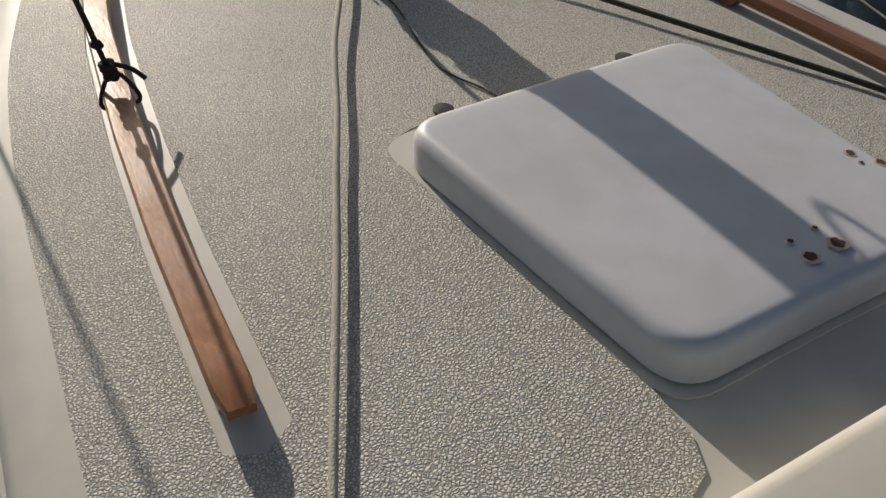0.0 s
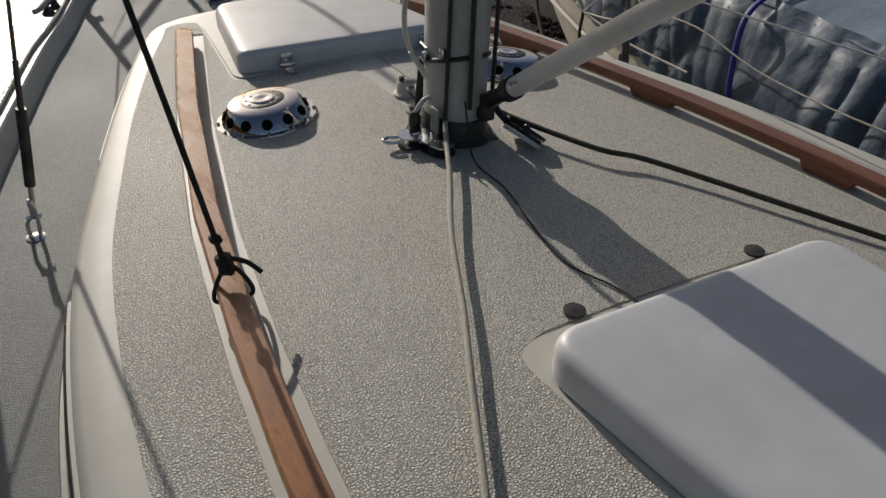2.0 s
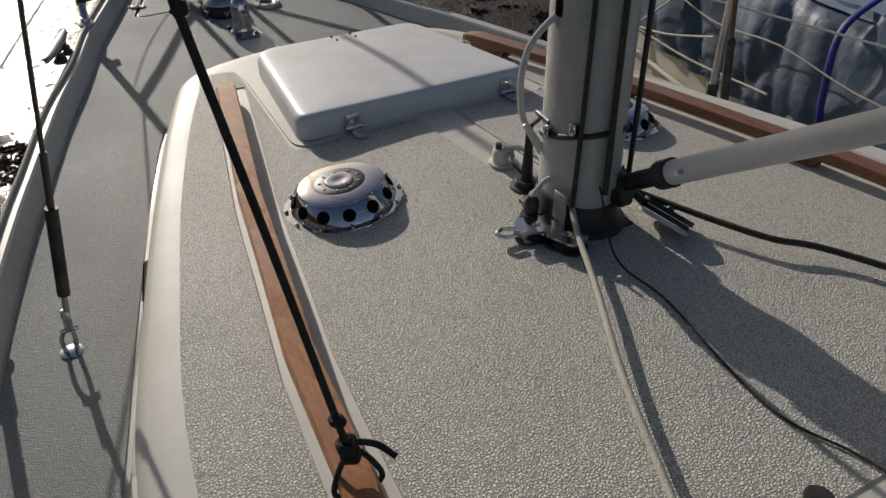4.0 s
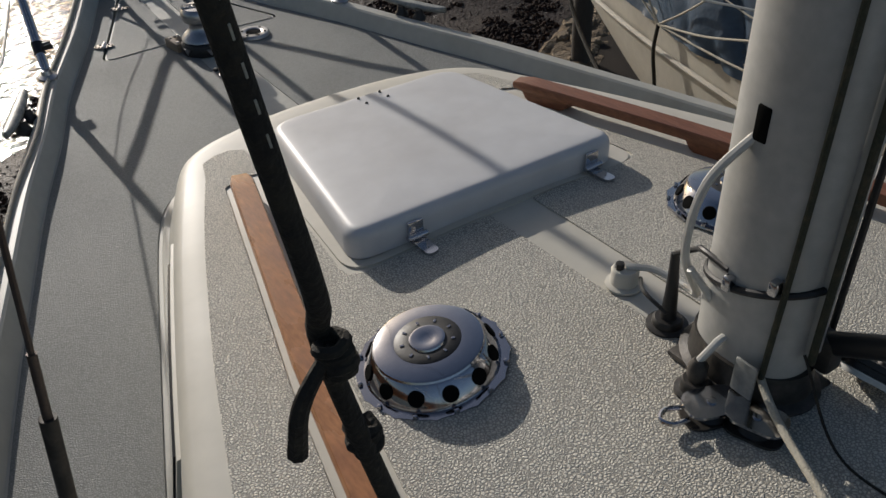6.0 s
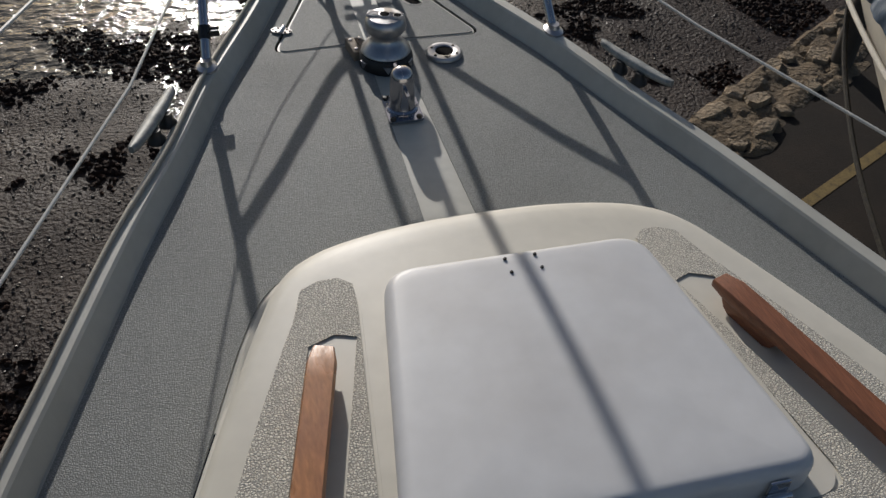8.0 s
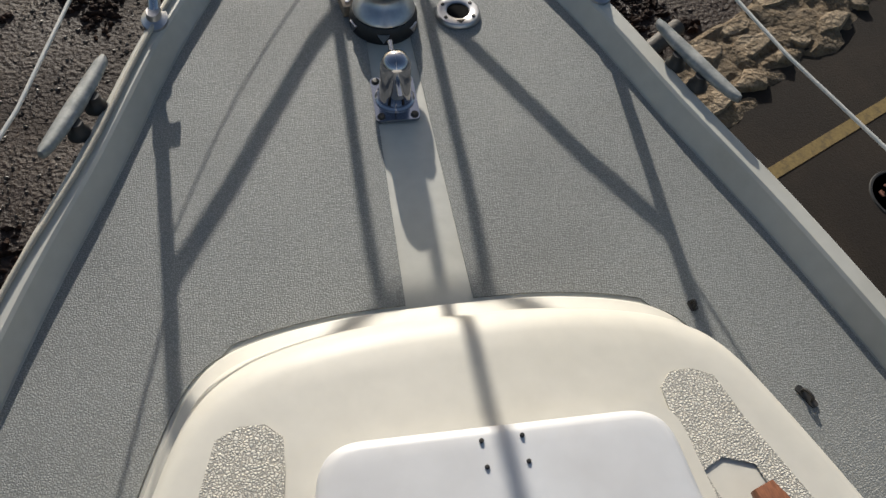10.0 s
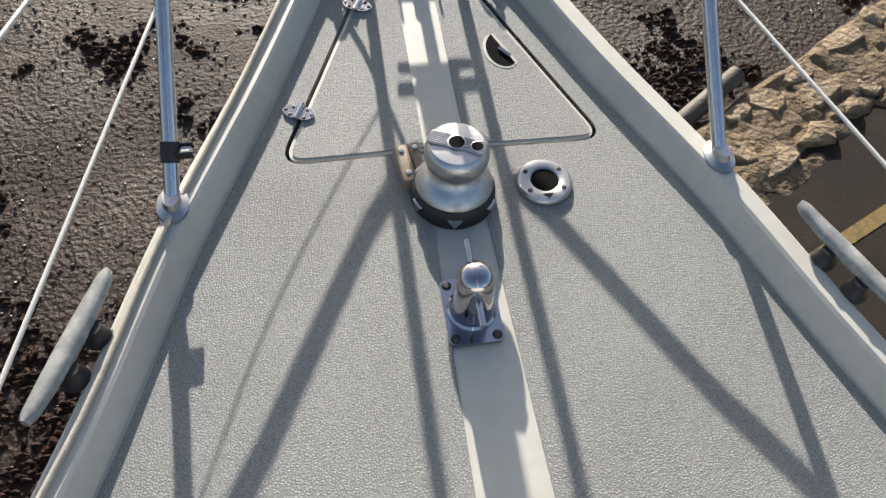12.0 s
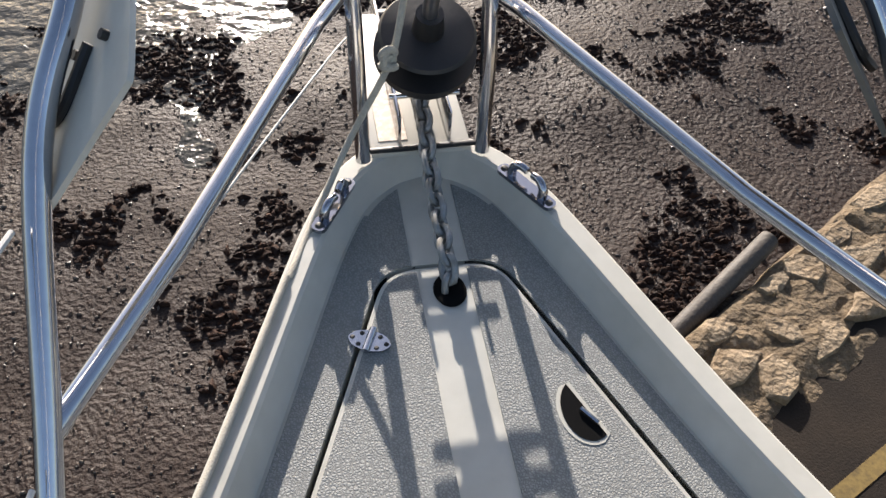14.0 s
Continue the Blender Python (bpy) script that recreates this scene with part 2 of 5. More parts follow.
def tube(pts, r, n=10, bm=None, closed=False, r2=None, squash=1.0):
    bm = bm or bmesh.new()
    P = [Vector(p) for p in pts]
    rings = []
    up = None
    for i, p in enumerate(P):
        a = P[i - 1] if (i or closed) else P[0]
        c = P[(i + 1) % len(P)] if (i + 1 < len(P) or closed) else P[-1]
        d = (c - a).normalized()
        if up is None:
            up = Vector((0, 0, 1)) if abs(d.z) < 0.9 else Vector((1, 0, 0))
        s = d.cross(up).normalized()
        up = s.cross(d).normalized()
        rr = r if r2 is None else r + (r2 - r) * i / (len(P) - 1)
        rings.append([bm.verts.new(p + (s * math.cos(2 * math.pi * k / n) + up * squash * math.sin(2 * math.pi * k / n)) * rr) for k in range(n)])
    m = len(rings)
    for i in range(m if closed else m - 1):
        A, B = rings[i], rings[(i + 1) % m]
        for k in range(n):
            bm.faces.new((A[k], A[(k + 1) % n], B[(k + 1) % n], B[k]))
    if not closed:
        bm.faces.new(rings[0][::-1])
        bm.faces.new(rings[-1])
    return bm


def lathe(profile, n=32, bm=None, at=(0, 0, 0), sx=1.0, sy=1.0):
    """Turn a list of (radius, height) round z."""
    bm = bm or bmesh.new()
    rings = []
    for r, z in profile:
        if r < 1e-5:
            rings.append([bm.verts.new((at[0], at[1], at[2] + z))])
        else:
            rings.append([bm.verts.new((at[0] + r * sx * math.cos(2 * math.pi * k / n), at[1] + r * sy * math.sin(2 * math.pi * k / n), at[2] + z)) for k in range(n)])
    for A, B in zip(rings, rings[1:]):
        for k in range(n):
            a, b = A[k % len(A)], A[(k + 1) % len(A)]
            c, d = B[(k + 1) % len(B)], B[k % len(B)]
            f = list(dict.fromkeys((a, b, c, d)))
            if len(f) > 2:
                bm.faces.new(f)
    for R in (rings[0], rings[-1]):
        if len(R) > 2:
            bm.faces.new(R)
    return bm


def round_poly(pts, r, n=6):
    """Round the corners of a plan polygon; r is one radius or one for each corner."""
    out = []
    k = len(pts)
    for i, p in enumerate(pts):
        a, b, c = Vector(pts[i - 1][:2]), Vector(p[:2]), Vector(pts[(i + 1) % k][:2])
        rr = r[i] if isinstance(r, (list, tuple)) else r
        u, v = (a - b), (c - b)
        rr = min(rr, u.length * 0.45, v.length * 0.45)
        if rr <= 0:
            out.append(b)
            continue
        u, v = u.normalized() * rr, v.normalized() * rr
        for j in range(n + 1):
            t = j / n
            out.append((b + u) * (1 - t) ** 2 + b * 2 * t * (1 - t) + (b + v) * t * t)
    return out


def inset(poly, d):
    """Shrink a plan polygon by d."""
    k = len(poly)
    area = sum(poly[i - 1].x * poly[i].y - poly[i].x * poly[i - 1].y for i in range(k))
    s = 1 if area > 0 else -1
    out = []
    for i in range(k):
        e = (poly[(i + 1) % k] - poly[i - 1]).normalized()
        out.append(poly[i] + Vector((-e.y, e.x)) * d * s)
    return out


def box(bm, lo, hi):
    v = [bm.verts.new((x, y, z)) for x in (lo[0], hi[0]) for y in (lo[1], hi[1]) for z in (lo[2], hi[2])]
    for f in ((0, 1, 3, 2), (4, 6, 7, 5), (0, 4, 5, 1), (2, 3, 7, 6), (0, 2, 6, 4), (1, 5, 7, 3)):
        bm.faces.new([v[i] for i in f])
    return bm


def rbox(sx, sy, sz, bev=0.003, at=(0, 0, 0), segs=2):
    bm = box(bmesh.new(), (at[0] - sx / 2, at[1] - sy / 2, at[2]), (at[0] + sx / 2, at[1] + sy / 2, at[2] + sz))
    bmesh.ops.bevel(bm, geom=bm.edges[:], offset=bev, segments=segs, affect="EDGES", profile=0.5)
    return bm


def patch(poly, zfun, dz=0.0, grid=0.12, skirt=0.0, bm=None):
    """A plan polygon laid on a curved surface, with an edge that goes down by skirt."""
    keep = bm
    bm = bmesh.new()
    if sum(poly[i - 1][0] * poly[i][1] - poly[i][0] * poly[i - 1][1] for i in range(len(poly))) < 0:
        poly = list(reversed(poly))
    f = bm.faces.new([bm.verts.new((p[0], p[1], 0)) for p in poly])
    f.normal_update()
    bmesh.ops.triangulate(bm, faces=[f])
    xs, ys = [p[0] for p in poly], [p[1] for p in poly]
    for ax, lo, hi in ((0, min(xs), max(xs)), (1, min(ys), max(ys))):
        k = math.ceil(lo / grid)
        while k * grid < hi:
            co, no = [0, 0, 0], [0, 0, 0]
            co[ax], no[ax] = k * grid, 1
            bmesh.ops.bisect_plane(bm, geom=bm.verts[:] + bm.edges[:] + bm.faces[:], plane_co=co, plane_no=no, dist=1e-5)
            k += 1
    if skirt:
        edges = [e for e in bm.edges if len(e.link_faces) == 1]
        res = bmesh.ops.extrude_edge_only(bm, edges=edges)
        low = [v for v in res["geom"] if isinstance(v, bmesh.types.BMVert)]
        for v in low:
            v.co.z = -skirt
    for v in bm.verts:
        v.co.z += zfun(v.co.x, v.co.y) + dz
    if keep is not None:
        me = bpy.data.meshes.new("tmp")
        bm.to_mesh(me)
        keep.from_mesh(me)
        bpy.data.meshes.remove(me)
        bm.free()
        return keep
    return bm


def pillow(poly, zfun, base, height, rounding, dome=0.0, steps=5):
    """A lid with a skirt, a rounded upper edge and a slightly domed top, on a plan polygon."""
    bm = bmesh.new()
    cx = sum(p.x for p in poly) / len(poly)
    cy = sum(p.y for p in poly) / len(poly)
    rings = [(0.0, base), (0.0, base + height - rounding)]
    for j in range(1, steps + 1):
        a = math.pi / 2 * j / steps
        rings.append((rounding * (1 - math.cos(a)), base + height - rounding + rounding * math.sin(a)))
    made = []
    for ins, z in rings:
        q = inset(poly, ins) if ins else poly
        made.append([bm.verts.new((p.x, p.y, zfun(p.x, p.y) + z)) for p in q])
    last = inset(poly, rounding)
    top = base + height
    for s in (0.93, 0.84, 0.72, 0.58, 0.42, 0.25, 0.1):
        q = [Vector((cx + (p.x - cx) * s, cy + (p.y - cy) * s)) for p in last]
        made.append([bm.verts.new((p.x, p.y, zfun(p.x, p.y) + top + dome * (1 - s * s))) for p in q])
    k = len(poly)
    for A, B in zip(made, made[1:]):
        for i in range(k):
            bm.faces.new((A[i], A[(i + 1) % k], B[(i + 1) % k], B[i]))
    bm.faces.new(made[-1])
    bm.faces.new(made[0][::-1])
    return bm


def mirror(pts):
    return [Vector((-p[0], p[1])) for p in pts]


def interp(v, xs, ys):
    return float(np.interp(v, xs, ys))


# ---------------------------------------------------------------- the yacht's shapes
def roof_z(x, y):
    return float(np.polyval(ROOF_FIT, max(y, -1.0))) - 0.11 * x * x


ROOF_Y = [-1.0, 0.0, 1.4, 2.34, 2.75, 3.1, 3.3, 3.5]
ROOF_Z = [0.322, 0.314, 0.290, 0.256, 0.230, 0.199, 0.182, 0.165]
ROOF_FIT = np.polyfit(np.linspace(-1, 3.5, 46), np.interp(np.linspace(-1, 3.5, 46), ROOF_Y, ROOF_Z), 4)


def deck_z(x, y):
    return 0.06 * max(0.0, y - 4.4) ** 2 - 0.04 * x * x


SHOULDER = [(0, 3.335), (0.12, 3.332), (0.23, 3.318), (0.31, 3.295), (0.375, 3.25), (0.425, 3.15), (0.515, 2.913), (0.622, 2.589), (0.705, 2.31), (0.78, 2.03), (0.828, 1.72), (0.852, 1.4), (0.869, 1.1), (0.884, 0.7), (0.90, 0.2), (0.91, -0.9)]
FOOT = [(0, 3.492), (0.165, 3.488), (0.30, 3.468), (0.385, 3.435), (0.435, 3.37), (0.49, 3.235), (0.58, 2.955), (0.685, 2.62), (0.77, 2.33), (0.848, 2.04), (0.890, 1.73), (0.914, 1.4), (0.932, 1.1), (0.948, 0.7), (0.962, 0.2), (0.97, -0.9)]
TOE = [(0, 5.085), (0.05, 5.07), (0.10, 5.03), (0.14, 4.965), (0.19, 4.85), (0.32, 4.51), (0.458, 4.18), (0.56, 3.88), (0.665, 3.6), (0.778, 3.25), (0.845, 3.04), (0.94, 2.7), (1.08, 2.1), (1.175, 1.6), (1.25, 1.0), (1.30, 0.2), (1.32, -0.9)]
half_shoulder = spline([(x, y, 0) for x, y in SHOULDER], 6)
half_foot = spline([(x, y, 0) for x, y in FOOT], 6)
half_toe = spline([(x, y, 0) for x, y in TOE], 6)


def both(h):
    """Port side first, round the bow, then starboard."""
    return [Vector((-p.x, p.y, 0)) for p in reversed(h)] + [Vector(p) for p in h[1:]]


def half_at(h, y):
    """Half breadth of an outline at y."""
    ys = [p.y for p in reversed(h)]
    xs = [p.x for p in reversed(h)]
    return interp(y, ys, xs)


LID = [(-0.306, 4.347), (0.306, 4.347), (0.090, 4.885), (-0.090, 4.885)]
LID_R = round_poly(LID, [0.05, 0.05, 0.05, 0.05])
LID_HOLE = inset(LID_R, -0.006)

# ---------------------------------------------------------------- deck and hull
def lid_side(side, x_strip):
    """Points along the lid's edge from the front, over the outer corner, to the aft edge."""
    pts = [p for p in LID_HOLE if p.x * side > x_strip]
    cx, cy = side * x_strip, 4.62
    ang = lambda p: math.atan2((p.x - cx) * side, p.y - cy)
    pts.sort(key=ang)
    return [Vector((side * x_strip, 4.89))] + pts + [Vector((side * x_strip, 4.342))]


def deck_half(side, x_strip, inner_gap, toe_gap, y_aft):
    """Plan polygon of one half of the deck between the toe rail, the strip and the cabin."""
    toe = [Vector((side * (p.x - toe_gap), p.y - (toe_gap if p.x < 0.12 else 0))) for p in half_toe if p.y > y_aft and p.x - toe_gap > x_strip]
    foot = [Vector((side * (p.x + inner_gap), p.y + (inner_gap if p.x < 0.35 else 0))) for p in half_foot if p.y > y_aft and p.x + inner_gap > x_strip + 0.016]
    return [Vector((side * x_strip, toe[0].y))] + toe + foot[::-1] + [Vector((side * (x_strip + (0.014 if x_strip else 0.0)), foot[0].y))] + lid_side(side, x_strip)[::-1]


deck = bmesh.new()
for side in (-1, 1):
    patch([Vector((side * p.x, p.y)) for p in deck_half(1, 0.0, -0.01, -0.02, -0.85)], deck_z, 0.0, 0.15, 0.03, deck)
tagged(link("deck", deck, GEL_DECK), "pale grey moulded foredeck and side decks of a yacht", "deck", kind="structure")
for side, nm in ((-1, "port"), (1, "starboard")):
    p = [Vector((side * v.x, v.y)) for v in deck_half(1, 0.046, 0.012, 0.012, -0.8)]
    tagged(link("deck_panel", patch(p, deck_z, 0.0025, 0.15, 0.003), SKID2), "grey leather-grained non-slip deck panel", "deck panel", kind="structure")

well = bmesh.new()
k = len(LID_HOLE)
hi = [well.verts.new((p.x, p.y, deck_z(p.x, p.y) - 0.002)) for p in inset(LID_R, -0.006)]
lo = [well.verts.new((p.x, p.y, deck_z(p.x, p.y) - 0.09)) for p in inset(LID_R, -0.006)]
for i in range(k):
    well.faces.new((hi[i], hi[(i + 1) % k], lo[(i + 1) % k], lo[i]))
well.faces.new(lo)
tagged(link("locker_well", well, DARK), "dark anchor locker under its lid", "locker", kind="structure")

# toe rail: a moulded bulwark with a sloping inner face and a flat top
rail_path = both(half_toe)


def toe_ring(i, profile):
    a = rail_path[max(0, i - 1)]
    c = rail_path[min(len(rail_path) - 1, i + 1)]
    d = (c - a).normalized()
    n = Vector((-d.y, d.x, 0))
    p = rail_path[i]
    return [p + n * o + Vector((0, 0, deck_z(p.x, p.y) + z)) for o, z in profile]


TOE_PROFILE = [(-0.014, -0.012), (-0.006, 0.0), (0.015, 0.047), (0.021, 0.052), (0.050, 0.053), (0.055, 0.049), (0.058, -0.12)]
bm = bmesh.new()
prev = None
for i in range(len(rail_path)):
    ring = [bm.verts.new(v) for v in toe_ring(i, TOE_PROFILE)]
    if prev:
        for k in range(len(ring) - 1):
            bm.faces.new((prev[k], prev[k + 1], ring[k + 1], ring[k]))
    prev = ring
tagged(link("toe_rail", bm, GEL_DECK, angle=20), "pale moulded toe rail round the deck edge", "toe rail", kind="structure")

bm = bmesh.new()
prev = None
for i in range(len(rail_path)):
    top = toe_ring(i, [(0.0585, -0.02)])[0]
    p = rail_path[i]
    ring = []
    for s in range(7):
        t = s / 6
        w = 1 - 0.75 * t ** 2.2
        yy = top.y - (0.9 * t ** 1.2 if top.y > 3 else 0.9 * t ** 1.2 * max(0, top.y) / 3)
        ring.append(bm.verts.new((top.x * w, yy, top.z - 1.9 * t)))
    if prev:
        for k in range(6):
            bm.faces.new((prev[k], prev[k + 1], ring[k + 1], ring[k]))
    prev = ring
tagged(link("hull", bm, HULLN), "off-white hull side of the yacht", "hull", kind="structure")

# ---------------------------------------------------------------- coachroof
E_path, F_path = both(half_shoulder), both(half_foot)
bm = bmesh.new()
rings, inner_ring = [], []
SECTION = [(0.0, 0.0, 0), (0.02, 0.014, 0), (0.06, 0.020, 0), (0.20, 0.024, 0), (0.24, 0.034, 0), (0.64, 0.78, 1), (0.74, 0.90, 1), (0.86, 0.965, 1), (1.0, 1.0, 1)]
for e, f in zip(E_path, F_path):
    z0, z1 = deck_z(f.x, f.y), roof_z(e.x, e.y)
    ring = []
    for u, h, rel in SECTION:
        p = f.lerp(e, u)
        z = z0 + (z1 - z0) * h if rel else z0 + h
        ring.append(bm.verts.new((p.x, p.y, z)))
    inn = e + (e - f).normalized() * 0.035
    ring.append(bm.verts.new((inn.x, inn.y, roof_z(inn.x, inn.y))))
    inner_ring.append(Vector((inn.x, inn.y)))
    rings.append(ring)
for A, B in zip(rings, rings[1:]):
    for k in range(len(SECTION)):
        bm.faces.new((A[k], A[k + 1], B[k + 1], B[k]))
patch(inner_ring, roof_z, 0.0, 0.1, 0.0, bm)
bmesh.ops.remove_doubles(bm, verts=bm.verts[:], dist=0.0004)
tagged(link("coachroof", bm, GEL, angle=50), "cream moulded cabin roof of a yacht", "cabin roof", kind="structure")

RAIL_Y = [0.9, 1.05, 1.4, 1.65, 2.0, 2.24, 2.47, 2.71, 3.035, 3.3]
STARBOARD = 0.955          # the starboard handrail stands a little further inboard
RAIL_X = [-0.647, -0.642, -0.626, -0.606, -0.566, -0.520, -0.478, -0.422, -0.347, -0.286]


def rail_x(y):
    return interp(y, RAIL_Y, RAIL_X)


def slot(dx):
    """One side of the smooth strip under a handrail, aft to fore."""
    return [Vector((rail_x(y) + dx, y)) for y in np.linspace(1.07, 3.085, 18)]


outer = [Vector((-(p.x - interp(p.y, [1.4, 2.6], [0.064, 0.042])), p.y)) for p in half_shoulder if 0.77 < p.y < 3.17]      # fore to aft
hull_side = outer[::-1]                                                               # aft to fore
slot_aft, slot_fore = Vector((rail_x(1.045) + 0.01, 1.045)), Vector((rail_x(3.10) + 0.01, 3.10))
outer_poly = hull_side + [Vector((-0.362, 3.225)), Vector((-0.330, 3.240)), slot_fore] + slot(-0.031)[::-1] + [slot_aft, Vector((-0.66, 0.77))]
inner_poly = [Vector((-0.66, 0.77)), slot_aft] + slot(0.048) + [slot_fore, Vector((-0.330, 3.240)), Vector((-0.295, 3.238)), Vector((-0.272, 3.215)), Vector((-0.272, 3.17)),
              Vector((-0.324, 2.68)), Vector((-0.322, 2.652)), Vector((-0.30, 2.638)), Vector((-0.048, 2.634)), Vector((-0.040, 2.10)), Vector((0.0, 2.10)), Vector((0.0, 1.462)),
              Vector((-0.23, 1.462)), Vector((-0.272, 1.450)), Vector((-0.292, 1.41)), Vector((-0.256, 0.98)), Vector((-0.250, 0.92)), Vector((-0.256, 0.83)), Vector((-0.275, 0.79)), Vector((-0.32, 0.77))]
for sgn in (1, -1):
    bm = bmesh.new()
    for poly in (outer_poly, inner_poly):
        q = poly if sgn == 1 else [Vector((-p.x * STARBOARD, p.y)) for p in poly]
        patch(q, roof_z, 0.003, 0.1, 0.0035, bm)
    bmesh.ops.remove_doubles(bm, verts=bm.verts[:], dist=0.0003)
    bm.normal_update()
    inside = {f for e in bm.edges if len(e.link_faces) > 2 for f in e.link_faces if abs(f.normal.z) < 0.5}
    bmesh.ops.delete(bm, geom=list(inside), context="FACES_ONLY")
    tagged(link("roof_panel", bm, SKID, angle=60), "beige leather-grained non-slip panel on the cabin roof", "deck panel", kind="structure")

# side windows
def side_window(side, y0, y1):
    holder = thing("window", (0, 0, 0), "long narrow smoked cabin side window in a pale frame", "window", "cabin windows", "structure")
    for nm, lo, hi, off, material, ext in (("window_frame", 0.22, 0.82, 0.006, GEL, 0.03), ("pane", 0.32, 0.72, 0.010, GLASS, 0.0)):
        bm = bmesh.new()
        prev = None
        for y in np.linspace(y0 - ext, y1 + ext, 26):
            fx, ex = half_at(half_foot, y), half_at(half_shoulder, y)
            z0, z1 = deck_z(fx, y), roof_z(ex, y)
            ring = []
            for h, o in ((lo, -0.004), (lo + 0.01, off), (hi - 0.01, off), (hi, -0.004)):
                u = interp(h, [0, 0.1, 0.76, 0.9, 1.0], [0, 0.16, 0.62, 0.74, 1.0])
                ring.append(bm.verts.new((side * (fx + (ex - fx) * u + o), y, z0 + (z1 - z0) * h)))
            if prev:
                for k in range(3):
                    bm.faces.new((prev[k], prev[k + 1], ring[k + 1], ring[k]))
            else:
                bm.faces.new(ring)
            prev = ring
        bm.faces.new(prev)
        part(nm, bm, material, holder)
    return holder


for side in (-1, 1):
    side_window(side, 2.54, 3.0)
    side_window(side, 0.75, 1.98)


# ---------------------------------------------------------------- handrails
def handrail(side):
    rail = thing("handrail", (0, 0, 0), "varnished teak handrail on cabin roof, rubbed bare in places" if side < 0 else "reddish varnished teak handrail along the cabin roof", "handrail", "cabin roof handrails")
    ys = list(np.linspace(1.085, 3.045, 60))
    across = STARBOARD if side > 0 else 1.0
    w, lift, hgt = 0.0225, 0.027, 0.020
    wood = TEAK if side > 0 else TEAK_WORN
    bm = bmesh.new()
    prev = None
    prof = [(-0.95, 0.0), (-1, 0.25), (-1, 0.75), (-0.86, 1.0), (0.86, 1.0), (1, 0.75), (1, 0.25), (0.95, 0.0)]
    for i, y in enumerate(ys):
        x = rail_x(y)
        d = Vector((rail_x(y + 0.02) - rail_x(y - 0.02), 0.04, 0)).normalized()
        n = Vector((d.y, -d.x, 0))
        end = min(y - ys[0], ys[-1] - y)
        s = min(1.0, 0.7 + end / 0.02)
        z = roof_z(x, y) + lift
        ring = [bm.verts.new((side * -1 * (x * across + n.x * u * w * min(1, 0.72 + end / 0.03)), y + n.y * u * w, z + h * hgt * s)) for u, h in prof]
        if prev:
            for k in range(len(ring)):
                bm.faces.new((prev[k], prev[(k + 1) % 8], ring[(k + 1) % 8], ring[k]))
        else:
            bm.faces.new(ring)
        prev = ring
    bm.faces.new(prev)
    part("rail", bm, wood, rail, angle=35)
    for yc in (1.17, 1.64, 2.10, 2.55, 2.95):
        bm = bmesh.new()
        prev = None
        for t, zt in ((-0.062, 0.0), (-0.052, 0.6), (-0.035, 1.0), (0.035, 1.0), (0.052, 0.6), (0.062, 0.0)):
            y = min(yc + t, 3.04)
            x = rail_x(y)
            z = roof_z(x, y)
            ring = [bm.verts.new((side * -1 * (x * across + u), y, zz)) for u, zz in ((-0.019, z + lift + 0.002), (0.019, z + lift + 0.002), (0.019, z + lift * (1 - zt) - 0.001), (-0.019, z + lift * (1 - zt) - 0.001))]
            if prev:
                for k in range(4):
                    bm.faces.new((prev[k], prev[(k + 1) % 4], ring[(k + 1) % 4], ring[k]))
            else:
                bm.faces.new(ring)
            prev = ring
        bm.faces.new(prev)
        part("foot", bm, wood, rail, smooth=False)
    return rail


handrail(-1)
handrail(1)


# ---------------------------------------------------------------- hatches
def hinge(parent, x, y, name="hinge"):
    """A strap hinge: a plate up the lid's edge, a knuckle and an eye plate on the roof."""
    z = roof_z(x, y)
    h = part(name, rbox(0.030, 0.006, 0.034, 0.002, (x, y - 0.004, z + 0.010)), STEEL, parent, "stainless strap hinge")
    part("knuckle", tube([(x - 0.019, y - 0.010, z + 0.016), (x + 0.019, y - 0.010, z + 0.016)], 0.006, 10), STEEL, h)
    tail = round_poly([(x - 0.012, y - 0.008), (x - 0.012, y - 0.062), (x + 0.012, y - 0.062), (x + 0.012, y - 0.008)], [0, 0.012, 0.012, 0])
    part("tail", patch(tail, roof_z, 0.010, 0.1, 0.006), STEEL, h)
    part("screw", lathe([(0, 0.013), (0.004, 0.0125), (0.005, 0.009)], 10, at=(x, y - 0.045, z)), GRIME, h)
    return h


fore_poly = round_poly([(-0.305, 2.663), (0.264, 2.648), (0.232, 3.166), (-0.226, 3.176)], [0.05, 0.05, 0.055, 0.055], 8)
pad_poly = round_poly([(-0.320, 2.646), (0.308, 2.634), (0.266, 3.20), (-0.264, 3.20)], 0.06, 8)
tagged(link("hatch_plinth", patch(pad_poly, roof_z, 0.0035, 0.1, 0.004), GEL), "low cream plinth under the fore hatch", "hatch plinth", kind="structure")
fore_hatch = thing("fore_hatch", (0, 0, 0), "closed white moulded fore hatch lid with rounded corners", "hatch")
part("lid", pillow(fore_poly, roof_z, 0.0055, 0.054, 0.020, 0.0), WHITE, fore_hatch, angle=60)
part("seal", patch(inset(fore_poly, 0.006), roof_z, 0.006, 0.1, 0.004), BLACK, fore_hatch)
for x, y in ((-0.188, 2.660), (0.192, 2.650)):
    hinge(fore_hatch, x, y)
for x, y in ((-0.023, 3.114), (0.030, 3.114), (-0.023, 3.150), (0.030, 3.150)):
    z = roof_z(x, y) + 0.0565
    part("screw", lathe([(0, 0.0050), (0.0022, 0.0046), (0.0032, 0.003), (0.0032, -0.006)], 10, at=(x, y - 0.004, z)), GRIME, fore_hatch)

